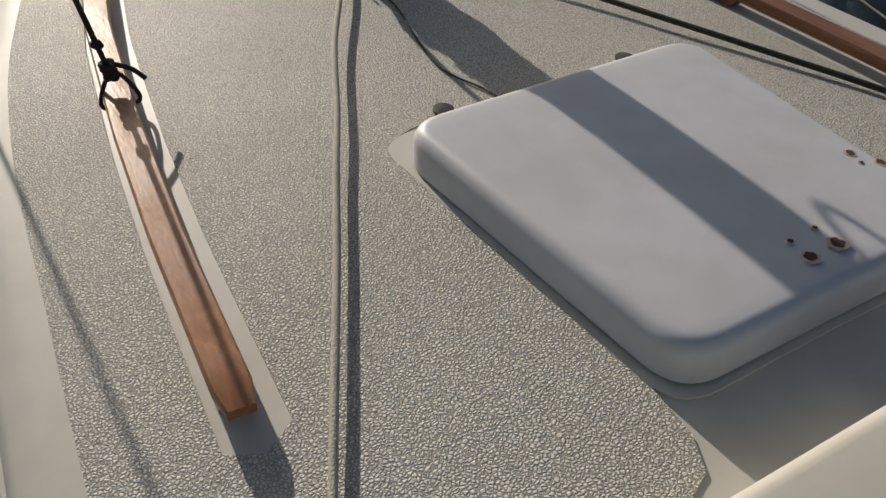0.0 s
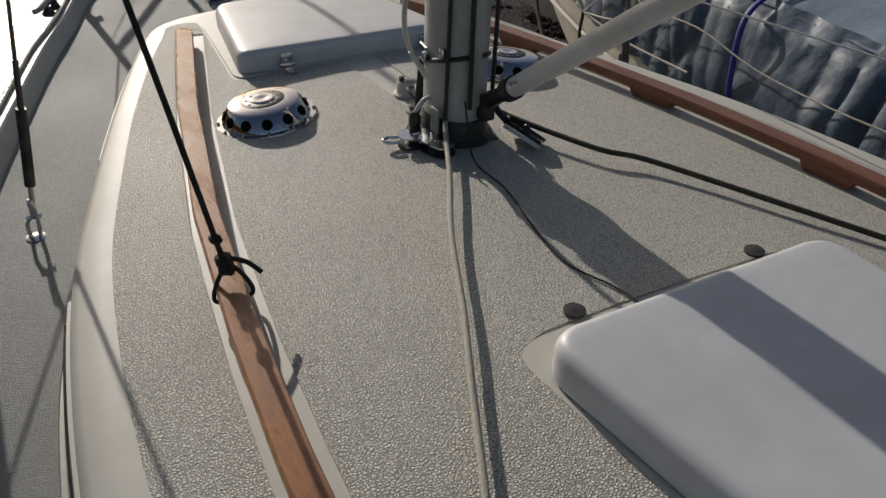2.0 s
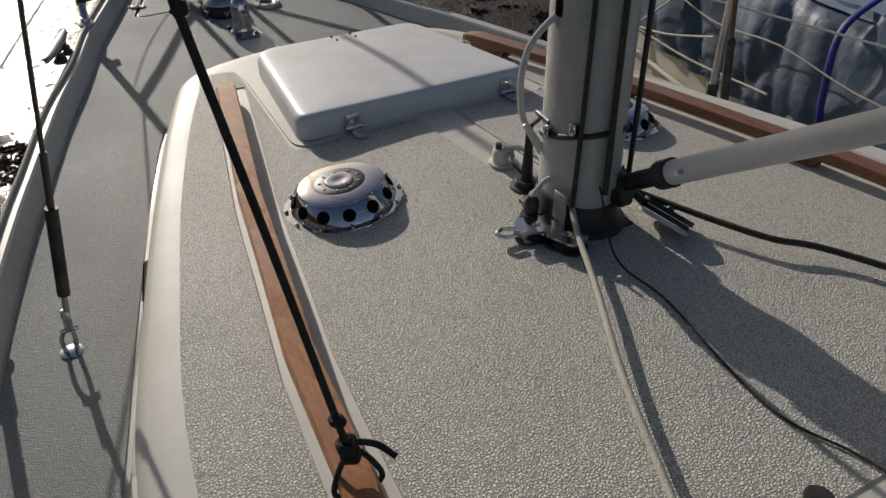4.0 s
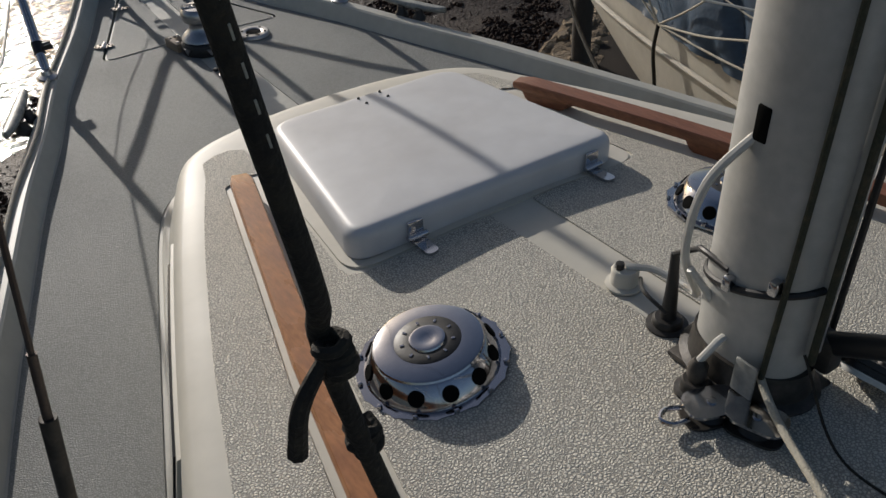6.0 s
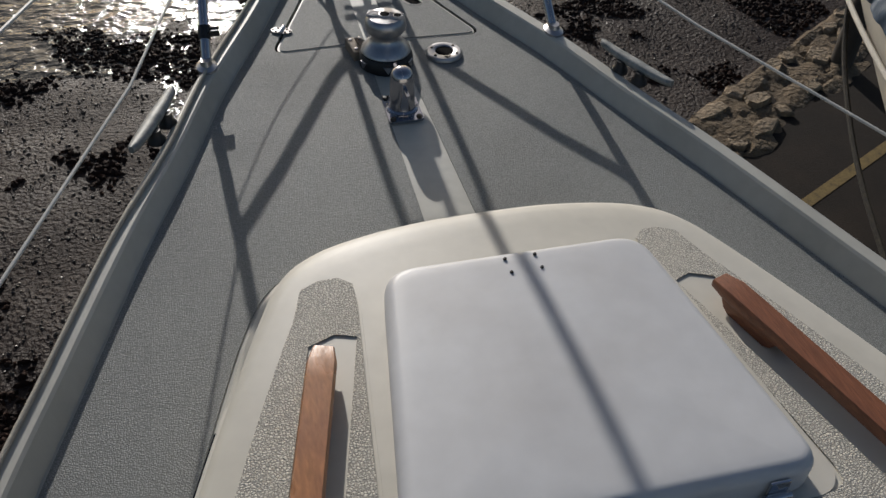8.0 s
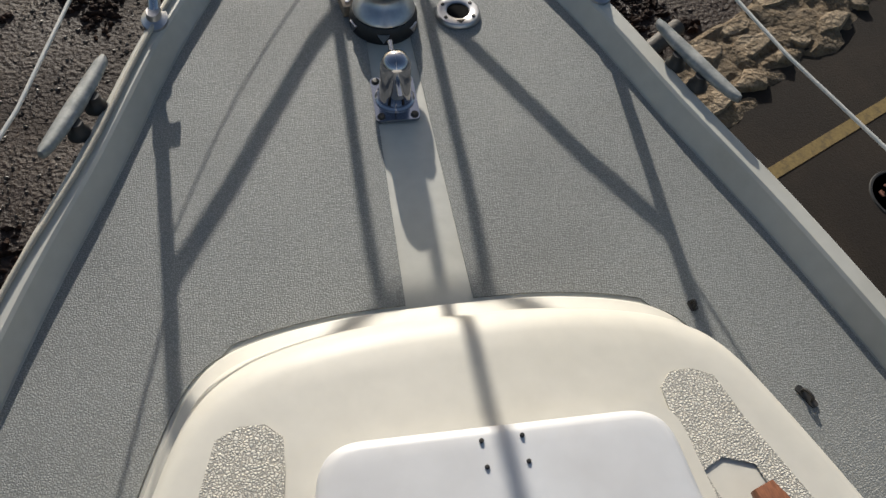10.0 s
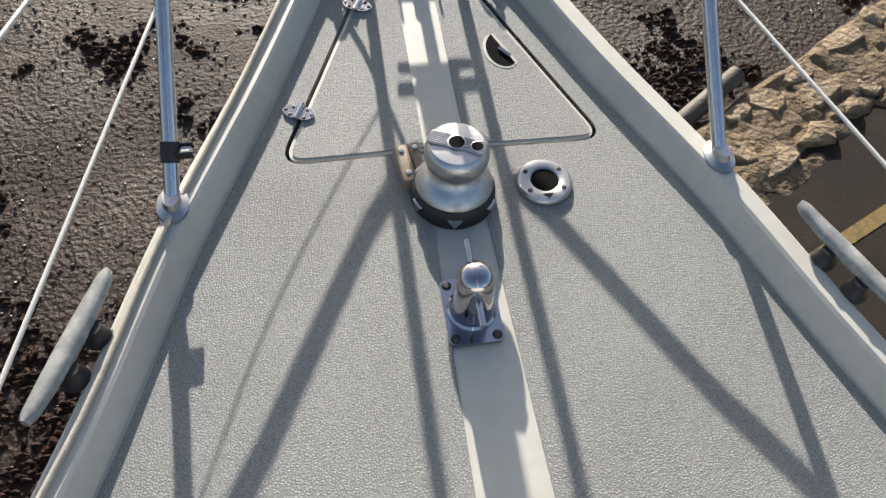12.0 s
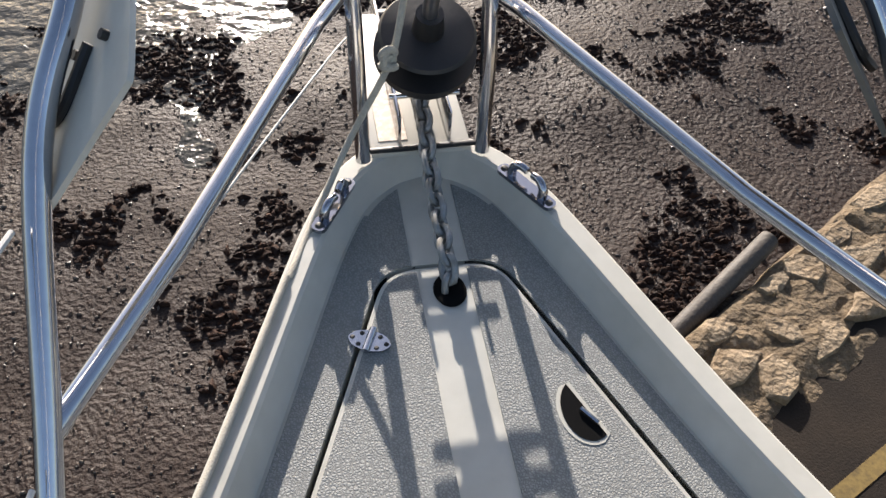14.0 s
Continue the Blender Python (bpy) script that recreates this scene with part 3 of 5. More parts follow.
aft_poly = round_poly([(-0.238, 0.868), (0.235, 0.868), (0.258, 1.408), (-0.287, 1.402)], 0.06, 8)
tagged(link("hatch_plinth", patch(round_poly([(-0.250, 0.858), (0.250, 0.858), (0.290, 1.455), (-0.298, 1.455)], 0.06, 8), roof_z, 0.0035, 0.1, 0.004), GEL), "low cream plinth under the saloon hatch", "hatch plinth", kind="structure")
aft_hatch = thing("saloon_hatch", (0, 0, 0), "closed white moulded hatch lid with rusty bolt marks", "hatch")
part("lid", pillow(aft_poly, roof_z, 0.008, 0.058, 0.020, 0.0), WHITE, aft_hatch, angle=60)
part("seal", patch(inset(aft_poly, 0.006), roof_z, 0.0085, 0.1, 0.006), BLACK, aft_hatch)
for x in (-0.145, 0.215):
    h = part("hinge", rbox(0.06, 0.012, 0.010, 0.003, (x, 1.424, roof_z(x, 1.424) + 0.010)), GRIME, aft_hatch, "dark hinge bar")
    part("eye", lathe([(0.006, 0.0), (0.016, 0.001), (0.017, 0.006), (0.006, 0.008)], 16, at=(x - 0.026, 1.474, roof_z(x, 1.474) + 0.003)), GRIME, h)
rng = random.Random(4)
for x, y, r in ((-0.015, 0.918, 0.008), (0.032, 0.919, 0.009), (-0.014, 0.949, 0.0035), (0.031, 0.952, 0.003), (0.205, 1.042, 0.006), (0.199, 1.019, 0.003), (0.225, 1.008, 0.006)):
    for nm, material, rr, dz in (("rust_stain", STAIN, r * 1.5, -0.0006), ("rusty_bolt", RUST, r, 0.0)):
        pts = [Vector((x + rr * rng.uniform(0.75, 1.15) * math.cos(a), y + rr * rng.uniform(0.75, 1.15) * math.sin(a))) for a in np.linspace(0, 2 * math.pi, 14)[:-1]]
        part(nm, patch(pts, lambda px, py: roof_z(px, py), 0.0672 + dz, 0.2, 0.003), material, aft_hatch)

# companionway garage aft of the saloon hatch
garage = thing("companionway_hood", (0, 0, 0), "cream moulded sliding hatch hood with rounded front", "hatch hood")
part("shell", pillow(round_poly([(-0.38, -0.7), (0.38, -0.7), (0.37, 0.742), (-0.37, 0.742)], 0.05, 6), roof_z, -0.004, 0.075, 0.02, 0.01), GEL, garage, angle=60)


# ---------------------------------------------------------------- ventilators
def ventilator(x, y):
    """A pressed stainless ventilator: scalloped flange, drum with round holes, dished cap."""
    z = roof_z(x, y) + 0.002
    tilt = math.degrees(math.atan(0.32 * x))
    slope = math.degrees(math.atan((roof_z(x, y + 0.05) - roof_z(x, y - 0.05)) / 0.1))
    v = thing("ventilator", pose(x, y, z, slope, tilt, 0), "polished stainless deck ventilator with round holes and dished cap", "ventilator", "deck ventilators")
    fl = bmesh.new()
    n = 96
    ringsets = []
    for r, h in ((0.080, 0.004), (0.098, 0.004), (0.108, 0.0035), (0.109, 0.0)):
        ring = []
        for k in range(n):
            a = 2 * math.pi * k / n
            s = 1 + (0.030 * max(0, math.cos(12 * a)) ** 4 if r > 0.1 else 0)
            ring.append(fl.verts.new((r * s * math.cos(a), r * s * math.sin(a), h)))
        ringsets.append(ring)
    for A, B in zip(ringsets, ringsets[1:]):
        for k in range(n):
            fl.faces.new((A[k], A[(k + 1) % n], B[(k + 1) % n], B[k]))
    part("flange", fl, CHROME, v)
    part("drum", lathe([(0.097, 0.004), (0.0955, 0.009), (0.081, 0.034), (0.0785, 0.0365)], 64), CHROME, v, angle=25)
    for k in range(12):
        a = 2 * math.pi * (k + 0.5) / 12
        bm = lathe([(0, 0.0022), (0.0105, 0.0022), (0.0118, 0.001), (0.0118, -0.002)], 16)
        bmesh.ops.transform(bm, matrix=Matrix.Rotation(a, 4, "Z") @ Matrix.Translation((0.0885, 0, 0.0208)) @ Matrix.Rotation(radians(60), 4, "Y"), verts=bm.verts[:])
        part("air_hole", bm, DARK, v)
        bolt = lathe([(0, 0.009), (0.003, 0.0085), (0.0042, 0.004)], 8, at=(0.105 * math.cos(a), 0.105 * math.sin(a), 0))
        part("screw", bolt, CHROME, v)
    cap = part("cap", lathe([(0.0785, 0.0365), (0.077, 0.0392), (0.073, 0.0408), (0.0475, 0.0428)], 64), CHROME, v, angle=25)
    part("dark_ring", lathe([(0.0480, 0.0422), (0.046, 0.0438), (0.026, 0.0440), (0.025, 0.0425)], 48), BLACK, cap, "dark recessed ring with worn lettering")
    part("boss", lathe([(0.027, 0.0425), (0.025, 0.0465), (0.021, 0.0475), (0.010, 0.0445), (0, 0.0435)], 40), CHROME, cap)
    for k in range(9):
        a = 2 * math.pi * k / 9
        bm = rbox(0.006, 0.0035, 0.0012, 0.0004, (0, 0, 0), 1)
        bmesh.ops.transform(bm, matrix=Matrix.Rotation(a, 4, "Z") @ Matrix.Translation((0.036, 0, 0.0440)), verts=bm.verts[:])
        part("letter_bar", bm, CHROME, cap)
    return v


ventilator(-0.329, 2.390)
ventilator(0.296, 2.405)

# ---------------------------------------------------------------- mast and its foot
MX, MY = -0.017, 2.112


def mast():
    z = roof_z(MX, MY)
    m = thing("mast", (MX, MY, z), "grey painted alloy mast stepped on the cabin roof", "mast")
    bm = bmesh.new()
    prev = None
    for h in (0.05, 0.4, 1.2, 3.0, 7.5):
        ring = []
        for k in range(40):
            a = 2 * math.pi * k / 40
            x, y = 0.056 * math.copysign(abs(math.cos(a)) ** 0.85, math.cos(a)), 0.074 * math.copysign(abs(math.sin(a)) ** 0.85, math.sin(a))
            ring.append(bm.verts.new((x, y, h)))
        if prev:
            for k in range(40):
                bm.faces.new((prev[k], prev[(k + 1) % 40], ring[(k + 1) % 40], ring[k]))
        else:
            bm.faces.new(ring)
        prev = ring
    bm.faces.new(prev)
    part("tube", bm, MASTM, m)
    part("heel", lathe([(0.072, 0), (0.075, 0.012), (0.066, 0.018), (0.062, 0.055)], 32, sy=1.3), GRIME, m, "dark cast mast heel")
    part("step_plate", rbox(0.125, 0.165, 0.010, 0.004), GRIME, m)
    part("track", rbox(0.020, 0.014, 2.2, 0.003, (0.0, -0.077, 0.09)), MASTM, m)
    part("exit_slot", rbox(0.006, 0.018, 0.042, 0.0025, (-0.0545, 0.013, 0.354)), DARK, m)
    part("band", tube([(0.059 * math.cos(a), 0.0775 * math.sin(a), 0.165 - 0.025 * math.sin(a)) for a in np.linspace(0, 2 * math.pi, 40)[:-1]], 0.005, 8, closed=True), BLACK, m, "black cable tied round the mast")
    part("clip", rbox(0.014, 0.012, 0.02, 0.003, (-0.062, 0.01, 0.16)), STEEL, m)
    part("clip", rbox(0.014, 0.012, 0.02, 0.003, (-0.055, -0.045, 0.185)), STEEL, m)
    part("winch_pad", rbox(0.016, 0.09, 0.16, 0.005, (0.055, -0.055, 0.62)), MASTM, m)
    part("side_cable", tube(spline([(0.045, -0.07, 0.06), (0.046, -0.071, 0.3), (0.04, -0.076, 0.6), (0.045, -0.071, 1.3), (0.045, -0.071, 2.2)], 6), 0.0045, 8), BLACK, m)
    part("cable_loop", tube(spline([(0.03, -0.085, 0.60), (0.06, -0.13, 0.48), (0.10, -0.12, 0.45), (0.11, -0.10, 0.55), (0.075, -0.06, 0.70)], 8), 0.004, 8), BLACK, m)
    part("halyard", tube(spline([(-0.016, -0.088, 0.09), (-0.018, -0.09, 0.5), (-0.012, -0.089, 1.0), (-0.016, -0.09, 2.2)], 8), 0.005, 8), ROPE_G, m, "green flecked halyard down the mast")
    part("halyard", tube(spline([(-0.050, -0.052, 0.05), (-0.048, -0.058, 0.4), (-0.046, -0.060, 1.2), (-0.046, -0.060, 2.2)], 6), 0.004, 8), ROPE_G, m)
    part("toggle", rbox(0.005, 0.032, 0.052, 0.003, (-0.066, -0.040, 0.03)), CLEATM, m, "upright stainless plate")
    return m


mast()


def deck_block(x, y, turn, label):
    """A turning block lying on its side, with two cheeks and a sheave."""
    z = roof_z(x, y) + 0.004
    b = thing("turning_block", pose(x, y, z, 0, 0, turn), label, "block", "blocks at the mast foot")
    oval = round_poly([(-0.024, -0.036), (0.024, -0.036), (0.024, 0.036), (-0.024, 0.036)], 0.022, 6)
    for h, t in ((0.0, 0.004), (0.020, 0.004)):
        part("cheek", patch(oval, lambda a, c: 0.0, h + t, 0.2, t), STEEL if h else GRIME, b)
    part("sheave", lathe([(0.006, 0.004), (0.022, 0.005), (0.016, 0.011), (0.022, 0.019), (0.006, 0.020)], 24), BLACK, b)
    part("pin", lathe([(0, 0.027), (0.006, 0.026), (0.007, 0.0)], 14), STEEL, b)
    part("shackle", tube(spline([(-0.010, 0.034, 0.012), (-0.012, 0.055, 0.012), (0, 0.066, 0.012), (0.012, 0.055, 0.012), (0.010, 0.034, 0.012)], 6), 0.0035, 8), STEEL, b)
    return b


deck_block(-0.095, 2.035, 20, "small stainless turning block lashed at mast foot")
deck_block(-0.118, 2.085, 70, "grimy turning block beside the mast step")

# black cheek block standing on edge on the starboard side of the heel
b = thing("halyard_block", pose(0.072, 1.995, roof_z(0.072, 1.995) + 0.014, 18, 34, 35), "large black and white halyard block leaning at mast foot", "block")
oval = round_poly([(-0.026, -0.046), (0.026, -0.046), (0.026, 0.046), (-0.026, 0.046)], 0.026, 6)
for off, material, nm, d in ((0.0, CABLE, "cheek", 0.0), (0.009, BLACK, "sheave", 0.004), (0.018, BLACK, "cheek", 0.0)):
    part(nm, patch(inset(oval, d) if d else oval, lambda a, c: 0.0, off + 0.008, 0.2, 0.008), material, b)
part("pin", lathe([(0, 0.031), (0.006, 0.030), (0.008, 0.025)], 16), GRIME, b)
part("strap", tube(spline([(0, 0.040, 0.014), (-0.004, 0.07, 0.022), (-0.024, 0.105, 0.045)], 6), 0.007, 8), GRIME, b)

# rigid kicker strut
kick = thing("kicker_strut", (0, 0, 0), "white tubular boom kicker strut with black end fitting", "kicker strut")
K0, K1 = Vector((0.012, 2.045, 0.348)), Vector((-0.120, 0.905, 1.138))
kd = (K1 - K0).normalized()
part("tube", tube([K0 + kd * 0.13, K0 + kd * 0.6, K1 + kd * 1.2], 0.0185, 20), BOOMM, kick)
part("end_fitting", tube([K0 - kd * 0.02, K0 + kd * 0.04, K0 + kd * 0.10, K0 + kd * 0.14], 0.015, 16), BLACK, kick, "black end fitting")
part("collar", tube([K0 + kd * 0.125, K0 + kd * 0.155], 0.0225, 20), BLACK, kick)
part("pin", tube([K0 + kd * 0.20 + Vector((0.03, 0, 0)), K0 + kd * 0.20 - Vector((0.03, 0, 0))], 0.004, 8), STEEL, kick)
part("bracket", rbox(0.03, 0.06, 0.05, 0.006, (0.008, 2.045, 0.322)), GRIME, kick)


def gland(x, y, r, h, material, label, nm="deck_gland"):
    z = roof_z(x, y) + 0.002
    g = thing(nm, (x, y, z), label, "deck gland", "cable glands")
    part("base", lathe([(0, 0), (r * 1.35, 0), (r * 1.35, 0.004), (r, 0.006), (r, h), (r * 0.85, h + 0.004), (0, h + 0.004)], 24), material, g)
    return g


g = gland(-0.012, 2.345, 0.021, 0.028, GEL, "pale round cable gland with a white cable")
part("nut", lathe([(0.007, 0.03), (0.007, 0.042), (0, 0.044)], 6, at=(-0.008, 0.004, 0)), GRIME, g)
g = gland(-0.032, 2.238, 0.022, 0.012, GRIME, "dark cable plug in a deck socket")
part("plug", tube([(0, 0, 0.010), (0.004, 0.004, 0.06), (0.010, 0.012, 0.115)], 0.012, 12, r2=0.006), BLACK, g)
g = gland(-0.100, 2.126, 0.019, 0.018, GRIME, "dark deck gland with a bent white cable")
part("stem", lathe([(0.010, 0.018), (0.013, 0.03), (0.013, 0.045), (0.007, 0.055), (0, 0.056)], 16), GRIME, g)


def cable(name, pts, r, material, label, category="cable", n=8):
    c = tagged(link(name, tube(spline(pts, 10), r, n), material), label, category)
    return c


cable("white_cable", [(-0.010, 2.345, 0.288), (0.012, 2.31, 0.294), (0.012, 2.25, 0.300), (-0.030, 2.20, 0.345), (-0.092, 2.18, 0.45), (-0.100, 2.16, 0.56), (-0.062, 2.128, 0.632)], 0.0055, CABLE, "white cable looping up into the mast slot")
cable("white_cable", [(-0.100, 2.126, 0.318), (-0.085, 2.118, 0.345), (-0.060, 2.122, 0.352), (-0.062, 2.15, 0.38), (-0.090, 2.17, 0.43)], 0.005, CABLE, "short bent white cable beside the mast heel")
cable("black_cable", [(-0.022, 2.250, 0.375), (-0.030, 2.21, 0.41), (-0.06, 2.18, 0.44), (-0.072, 2.13, 0.445)], 0.004, BLACK, "thin black cable tied to the mast")
cable("black_cable", [(-0.005, 2.32, 0.280), (-0.04, 2.28, 0.298), (-0.04, 2.235, 0.288)], 0.003, BLACK, "thin black cable between deck glands")


def rope(name, pts, r, material, label, n=10):
    return tagged(link(name, tube(spline(pts, 12), r, n), material), label, "rope")


def laid(pts):
    """Points of a rope that lies a little over the roof: x, y and the height over it."""
    return [(x, y, roof_z(x, y) + h) for x, y, h in pts]


rope("halyard_tail", laid([(-0.050, 2.095, 0.075), (-0.085, 2.02, 0.035), (-0.146, 1.895, 0.028), (-0.238, 1.722, 0.026), (-0.319, 1.540, 0.024), (-0.385, 1.402, 0.022), (-0.466, 1.228, 0.020), (-0.580, 0.993, 0.018), (-0.80, 0.54, 0.012)]), 0.0052, ROPE_W, "worn white braided rope led aft from the mast")
rope("control_line", laid([(0.045, 2.10, 0.06), (0.088, 2.055, 0.035), (0.166, 1.87, 0.026), (0.235, 1.788, 0.022), (0.36, 1.535, 0.018), (0.462, 1.342, 0.014), (0.530, 1.215, 0.012), (0.74, 0.80, 0.010)]), 0.0055, ROPE_G, "dark green rope led aft across the cabin roof")
# dark cord added where the shadow of a slack line falls
rope("shadow_line", laid([(-0.04, 2.03, 0.10), (-0.066, 1.945, 0.02), (-0.063, 1.83, 0.006), (-0.108, 1.607, 0.006), (-0.082, 1.495, 0.006), (-0.075, 1.425, 0.008)]), 0.0018, ROPE_B, "thin dark cord standing in for a line shadow along the roof")

# ---------------------------------------------------------------- lashed line on the port handrail
PAD = Vector((-0.590, 1.765, 0.282))
RING = Vector((-0.672, 1.868, 0.806))
KNOT, RISE = Vector((-0.682, 1.858, 0.862)), Vector((-0.131, 0.02, 0.991))
up = (RING - PAD).normalized()
line = thing("lashed_line", (0, 0, 0), "black tarred line lashed to the port handrail with knots", "rope")
part("line", tube(spline([PAD + up * 0.05, PAD.lerp(RING, 0.6), RING.lerp(KNOT, 0.5) + Vector((-0.002, 0.004, 0)), KNOT + RISE * 0.03, KNOT + RISE * 0.1, KNOT + RISE * 0.3, KNOT + RISE * 0.6, KNOT + RISE * 1.6, KNOT + RISE * 3.2], 6), 0.0044, 12), ROPE_B, line)


def knot(c, size, seed, n=4):
    """One cord wound into a lump of a knot."""
    r = random.Random(seed)
    pts = []
    for k in range(n * 5):
        a = k * 1.35
        w = size * (0.75 + 0.5 * r.random())
        pts.append(c + up * ((k / (n * 5)) - 0.5) * size * n * 0.55 + Vector((w * math.cos(a), w * math.sin(a), r.uniform(-0.3, 0.3) * size)))
    return tube(spline(pts, 4), size * 0.46, 7)


part("knot", knot(PAD + up * 0.035, 0.0085, 3, 6), ROPE_B, line)
part("knot", knot(PAD + up * 0.080, 0.0065, 5, 3), ROPE_B, line)
part("loop", tube(spline([PAD + Vector((0.0, 0.01, 0.03)), PAD + Vector((-0.023, 0.004, 0.004)), PAD + Vector((-0.026, -0.002, -0.022)), PAD + Vector((0.026, -0.004, -0.022)), PAD + Vector((0.022, 0.0, 0.006))], 8, True), 0.0036, 8, closed=True), ROPE_B, line)
part("tail", tube(spline([PAD + up * 0.05, PAD + Vector((0.025, 0.0, 0.035)), PAD + Vector((0.042, -0.018, 0.022))], 8), 0.004, 8), ROPE_B, line)
part("knot", knot(KNOT, 0.0052, 7, 5), ROPE_B, line)
part("knot", knot(RING, 0.0056, 9, 4), ROPE_B, line)
part("tail", tube(spline([KNOT + up * 0.005, KNOT + Vector((-0.016, 0.0, -0.015)), KNOT + Vector((-0.020, 0.004, -0.042))], 8), 0.0026, 8, r2=0.0042), ROPE_B, line)
for i in range(26):
    c = KNOT + RISE * (0.09 + 0.011 * i) + Vector((0.0012, -0.0042, -0.001))
    part("stitch", tube([c, c + RISE * 0.0045], 0.00045, 6), ROPE_W, line)


# ---------------------------------------------------------------- shrouds
def shroud(x, y, lean_x, lean_y, label):
    z = deck_z(x, y)
    d = Vector((lean_x, lean_y, 1)).normalized()
    o = Vector((x, y, z))
    s = thing("shroud", o, label, "shroud", "shrouds")
    P = lambda t: d * t
    part("deck_eye", lathe([(0, 0), (0.022, 0), (0.022, 0.004), (0.010, 0.007), (0, 0.008)], 20), STEEL, s)
    part("toggle", tube(spline([Vector((-0.010, 0, 0.006)), Vector((-0.011, 0, 0.03)) + P(0.01), P(0.06), Vector((0.011, 0, 0.03)) + P(0.01), Vector((0.010, 0, 0.006))], 6), 0.0045, 8), STEEL, s)
    part("clevis_pin", tube([P(0.055) + Vector((-0.016, 0, 0)), P(0.055) + Vector((0.016, 0, 0))], 0.0045, 8), STEEL, s)
    part("fork", rbox(0.016, 0.016, 0.045, 0.004, (d.x * 0.065, d.y * 0.065, 0.055)), STEEL, s)
    part("screw", tube([P(0.09), P(0.16)], 0.006, 10), SATIN, s)
    part("sleeve", tube([P(0.135), P(0.15), P(0.30), P(0.315)], 0.0115, 12), GRIME, s, "dark taped bottle screw")
    part("swage", tube([P(0.31), P(0.42)], 0.0065, 10), WIRE, s)
    part("wire", tube([P(0.41), P(2.0), P(6.5)], 0.0042, 8), WIRE, s)
    return s


shroud(-0.838, 2.558, 0.125, -0.012, "port lower shroud with taped bottle screw on a deck eye")
shroud(-1.02, 1.78, 0.10, 0.03, "port cap shroud with taped bottle screw on a deck eye")
shroud(0.838, 2.558, -0.125, -0.012, "starboard lower shroud with taped bottle screw on a deck eye")
shroud(1.02, 1.78, -0.10, 0.03, "starboard cap shroud with taped bottle screw on a deck eye")

# ---------------------------------------------------------------- foredeck gear
# windlass
wl = thing("windlass", Matrix.Translation((-0.004, 4.235, 0.0)) @ Matrix.Diagonal((1, 1, 0.92, 1)), "satin alloy vertical windlass capstan on a dark base", "windlass")
part("base", lathe([(0, 0), (0.074, 0), (0.076, 0.006), (0.074, 0.034), (0.068, 0.042), (0, 0.042)], 40), BLACK, wl, "black round base")
for k in range(6):
    a = 2 * math.pi * k / 6 + 0.4
    bm = lathe([(0, 0.004), (0.014, 0.004), (0.016, 0.0)], 3)
    bmesh.ops.transform(bm, matrix=Matrix.Rotation(a, 4, "Z") @ Matrix.Translation((0.0735, 0, 0.022)) @ Matrix.Rotation(radians(88), 4, "Y"), verts=bm.verts[:])
    part("chain_notch", bm, SATIN, wl)
part("gypsy", lathe([(0.066, 0.042), (0.069, 0.047), (0.066, 0.056), (0.050, 0.072), (0.040, 0.084), (0.038, 0.098), (0.044, 0.108)], 48), SATIN, wl)
drum = part("drum", lathe([(0.044, 0.106), (0.053, 0.112), (0.056, 0.124), (0.056, 0.136), (0.053, 0.148), (0.046, 0.155), (0, 0.159)], 48), SATIN, wl)
bm = rbox(0.098, 0.030, 0.005, 0.0015, (0, 0, 0.1545))
bmesh.ops.rotate(bm, matrix=Matrix.Rotation(radians(-24), 3, "Z"), verts=bm.verts[:])
part("ribbed_bar", bm, SATIN, drum)
for k in range(7):
    bm = rbox(0.098, 0.0016, 0.002, 0.0004, (0, -0.012 + 0.004 * k, 0.1592), 1)
    bmesh.ops.rotate(bm, matrix=Matrix.Rotation(radians(-24), 3, "Z"), verts=bm.verts[:])
    part("rib", bm, SATIN, drum)
for dx, dy, r in ((-0.002, -0.001, 0.0135), (0.031, -0.014, 0.010)):
    part("socket", lathe([(r, 0.1615), (r * 1.15, 0.161), (r * 1.15, 0.157)], 24, at=(dx, dy, 0)), SATIN, drum)
    part("socket_hole", lathe([(0, 0.1618), (r, 0.1618), (r, 0.159)], 24, at=(dx, dy, 0)), DARK, drum)

ch = thing("wood_chock", pose(-0.083, 4.30, deck_z(0.08, 4.3), 0, 0, 8), "weathered wooden chain chock screwed beside the windlass", "chock")
part("block", rbox(0.026, 0.085, 0.030, 0.003), TEAK_PALE, ch)
part("block", rbox(0.020, 0.080, 0.026, 0.003, (0.026, 0.006, 0)), TEAK_PALE, ch)
for dx, dy in ((0, -0.025), (0, 0.028), (0.026, 0.03)):
    part("screw", lathe([(0, 0.033), (0.005, 0.0325), (0.006, 0.028)], 12, at=(dx, dy, 0)), STEEL, ch)

# bollard
bo = thing("bollard", (-0.012, 3.992, 0.003), "polished stainless mooring post with cross pin on a square plate", "bollard")
sq = round_poly([(-0.045, -0.062), (0.045, -0.062), (0.045, 0.062), (-0.045, 0.062)], 0.012)
part("plate", patch(sq, lambda a, c: 0.0, 0.007, 0.2, 0.007), CHROME, bo)
part("post", lathe([(0.037, 0.006), (0.034, 0.012), (0.0325, 0.03), (0.031, 0.086), (0.0295, 0.104), (0.024, 0.116), (0.014, 0.123), (0, 0.125)], 40), CHROME, bo)
part("collar", lathe([(0.040, 0.006), (0.041, 0.010), (0.037, 0.014), (0.034, 0.013)], 32), CHROME, bo)
part("cross_pin", tube([(0.0, -0.075, 0.082), (0.0, 0.085, 0.082)], 0.0055, 12), CHROME, bo)
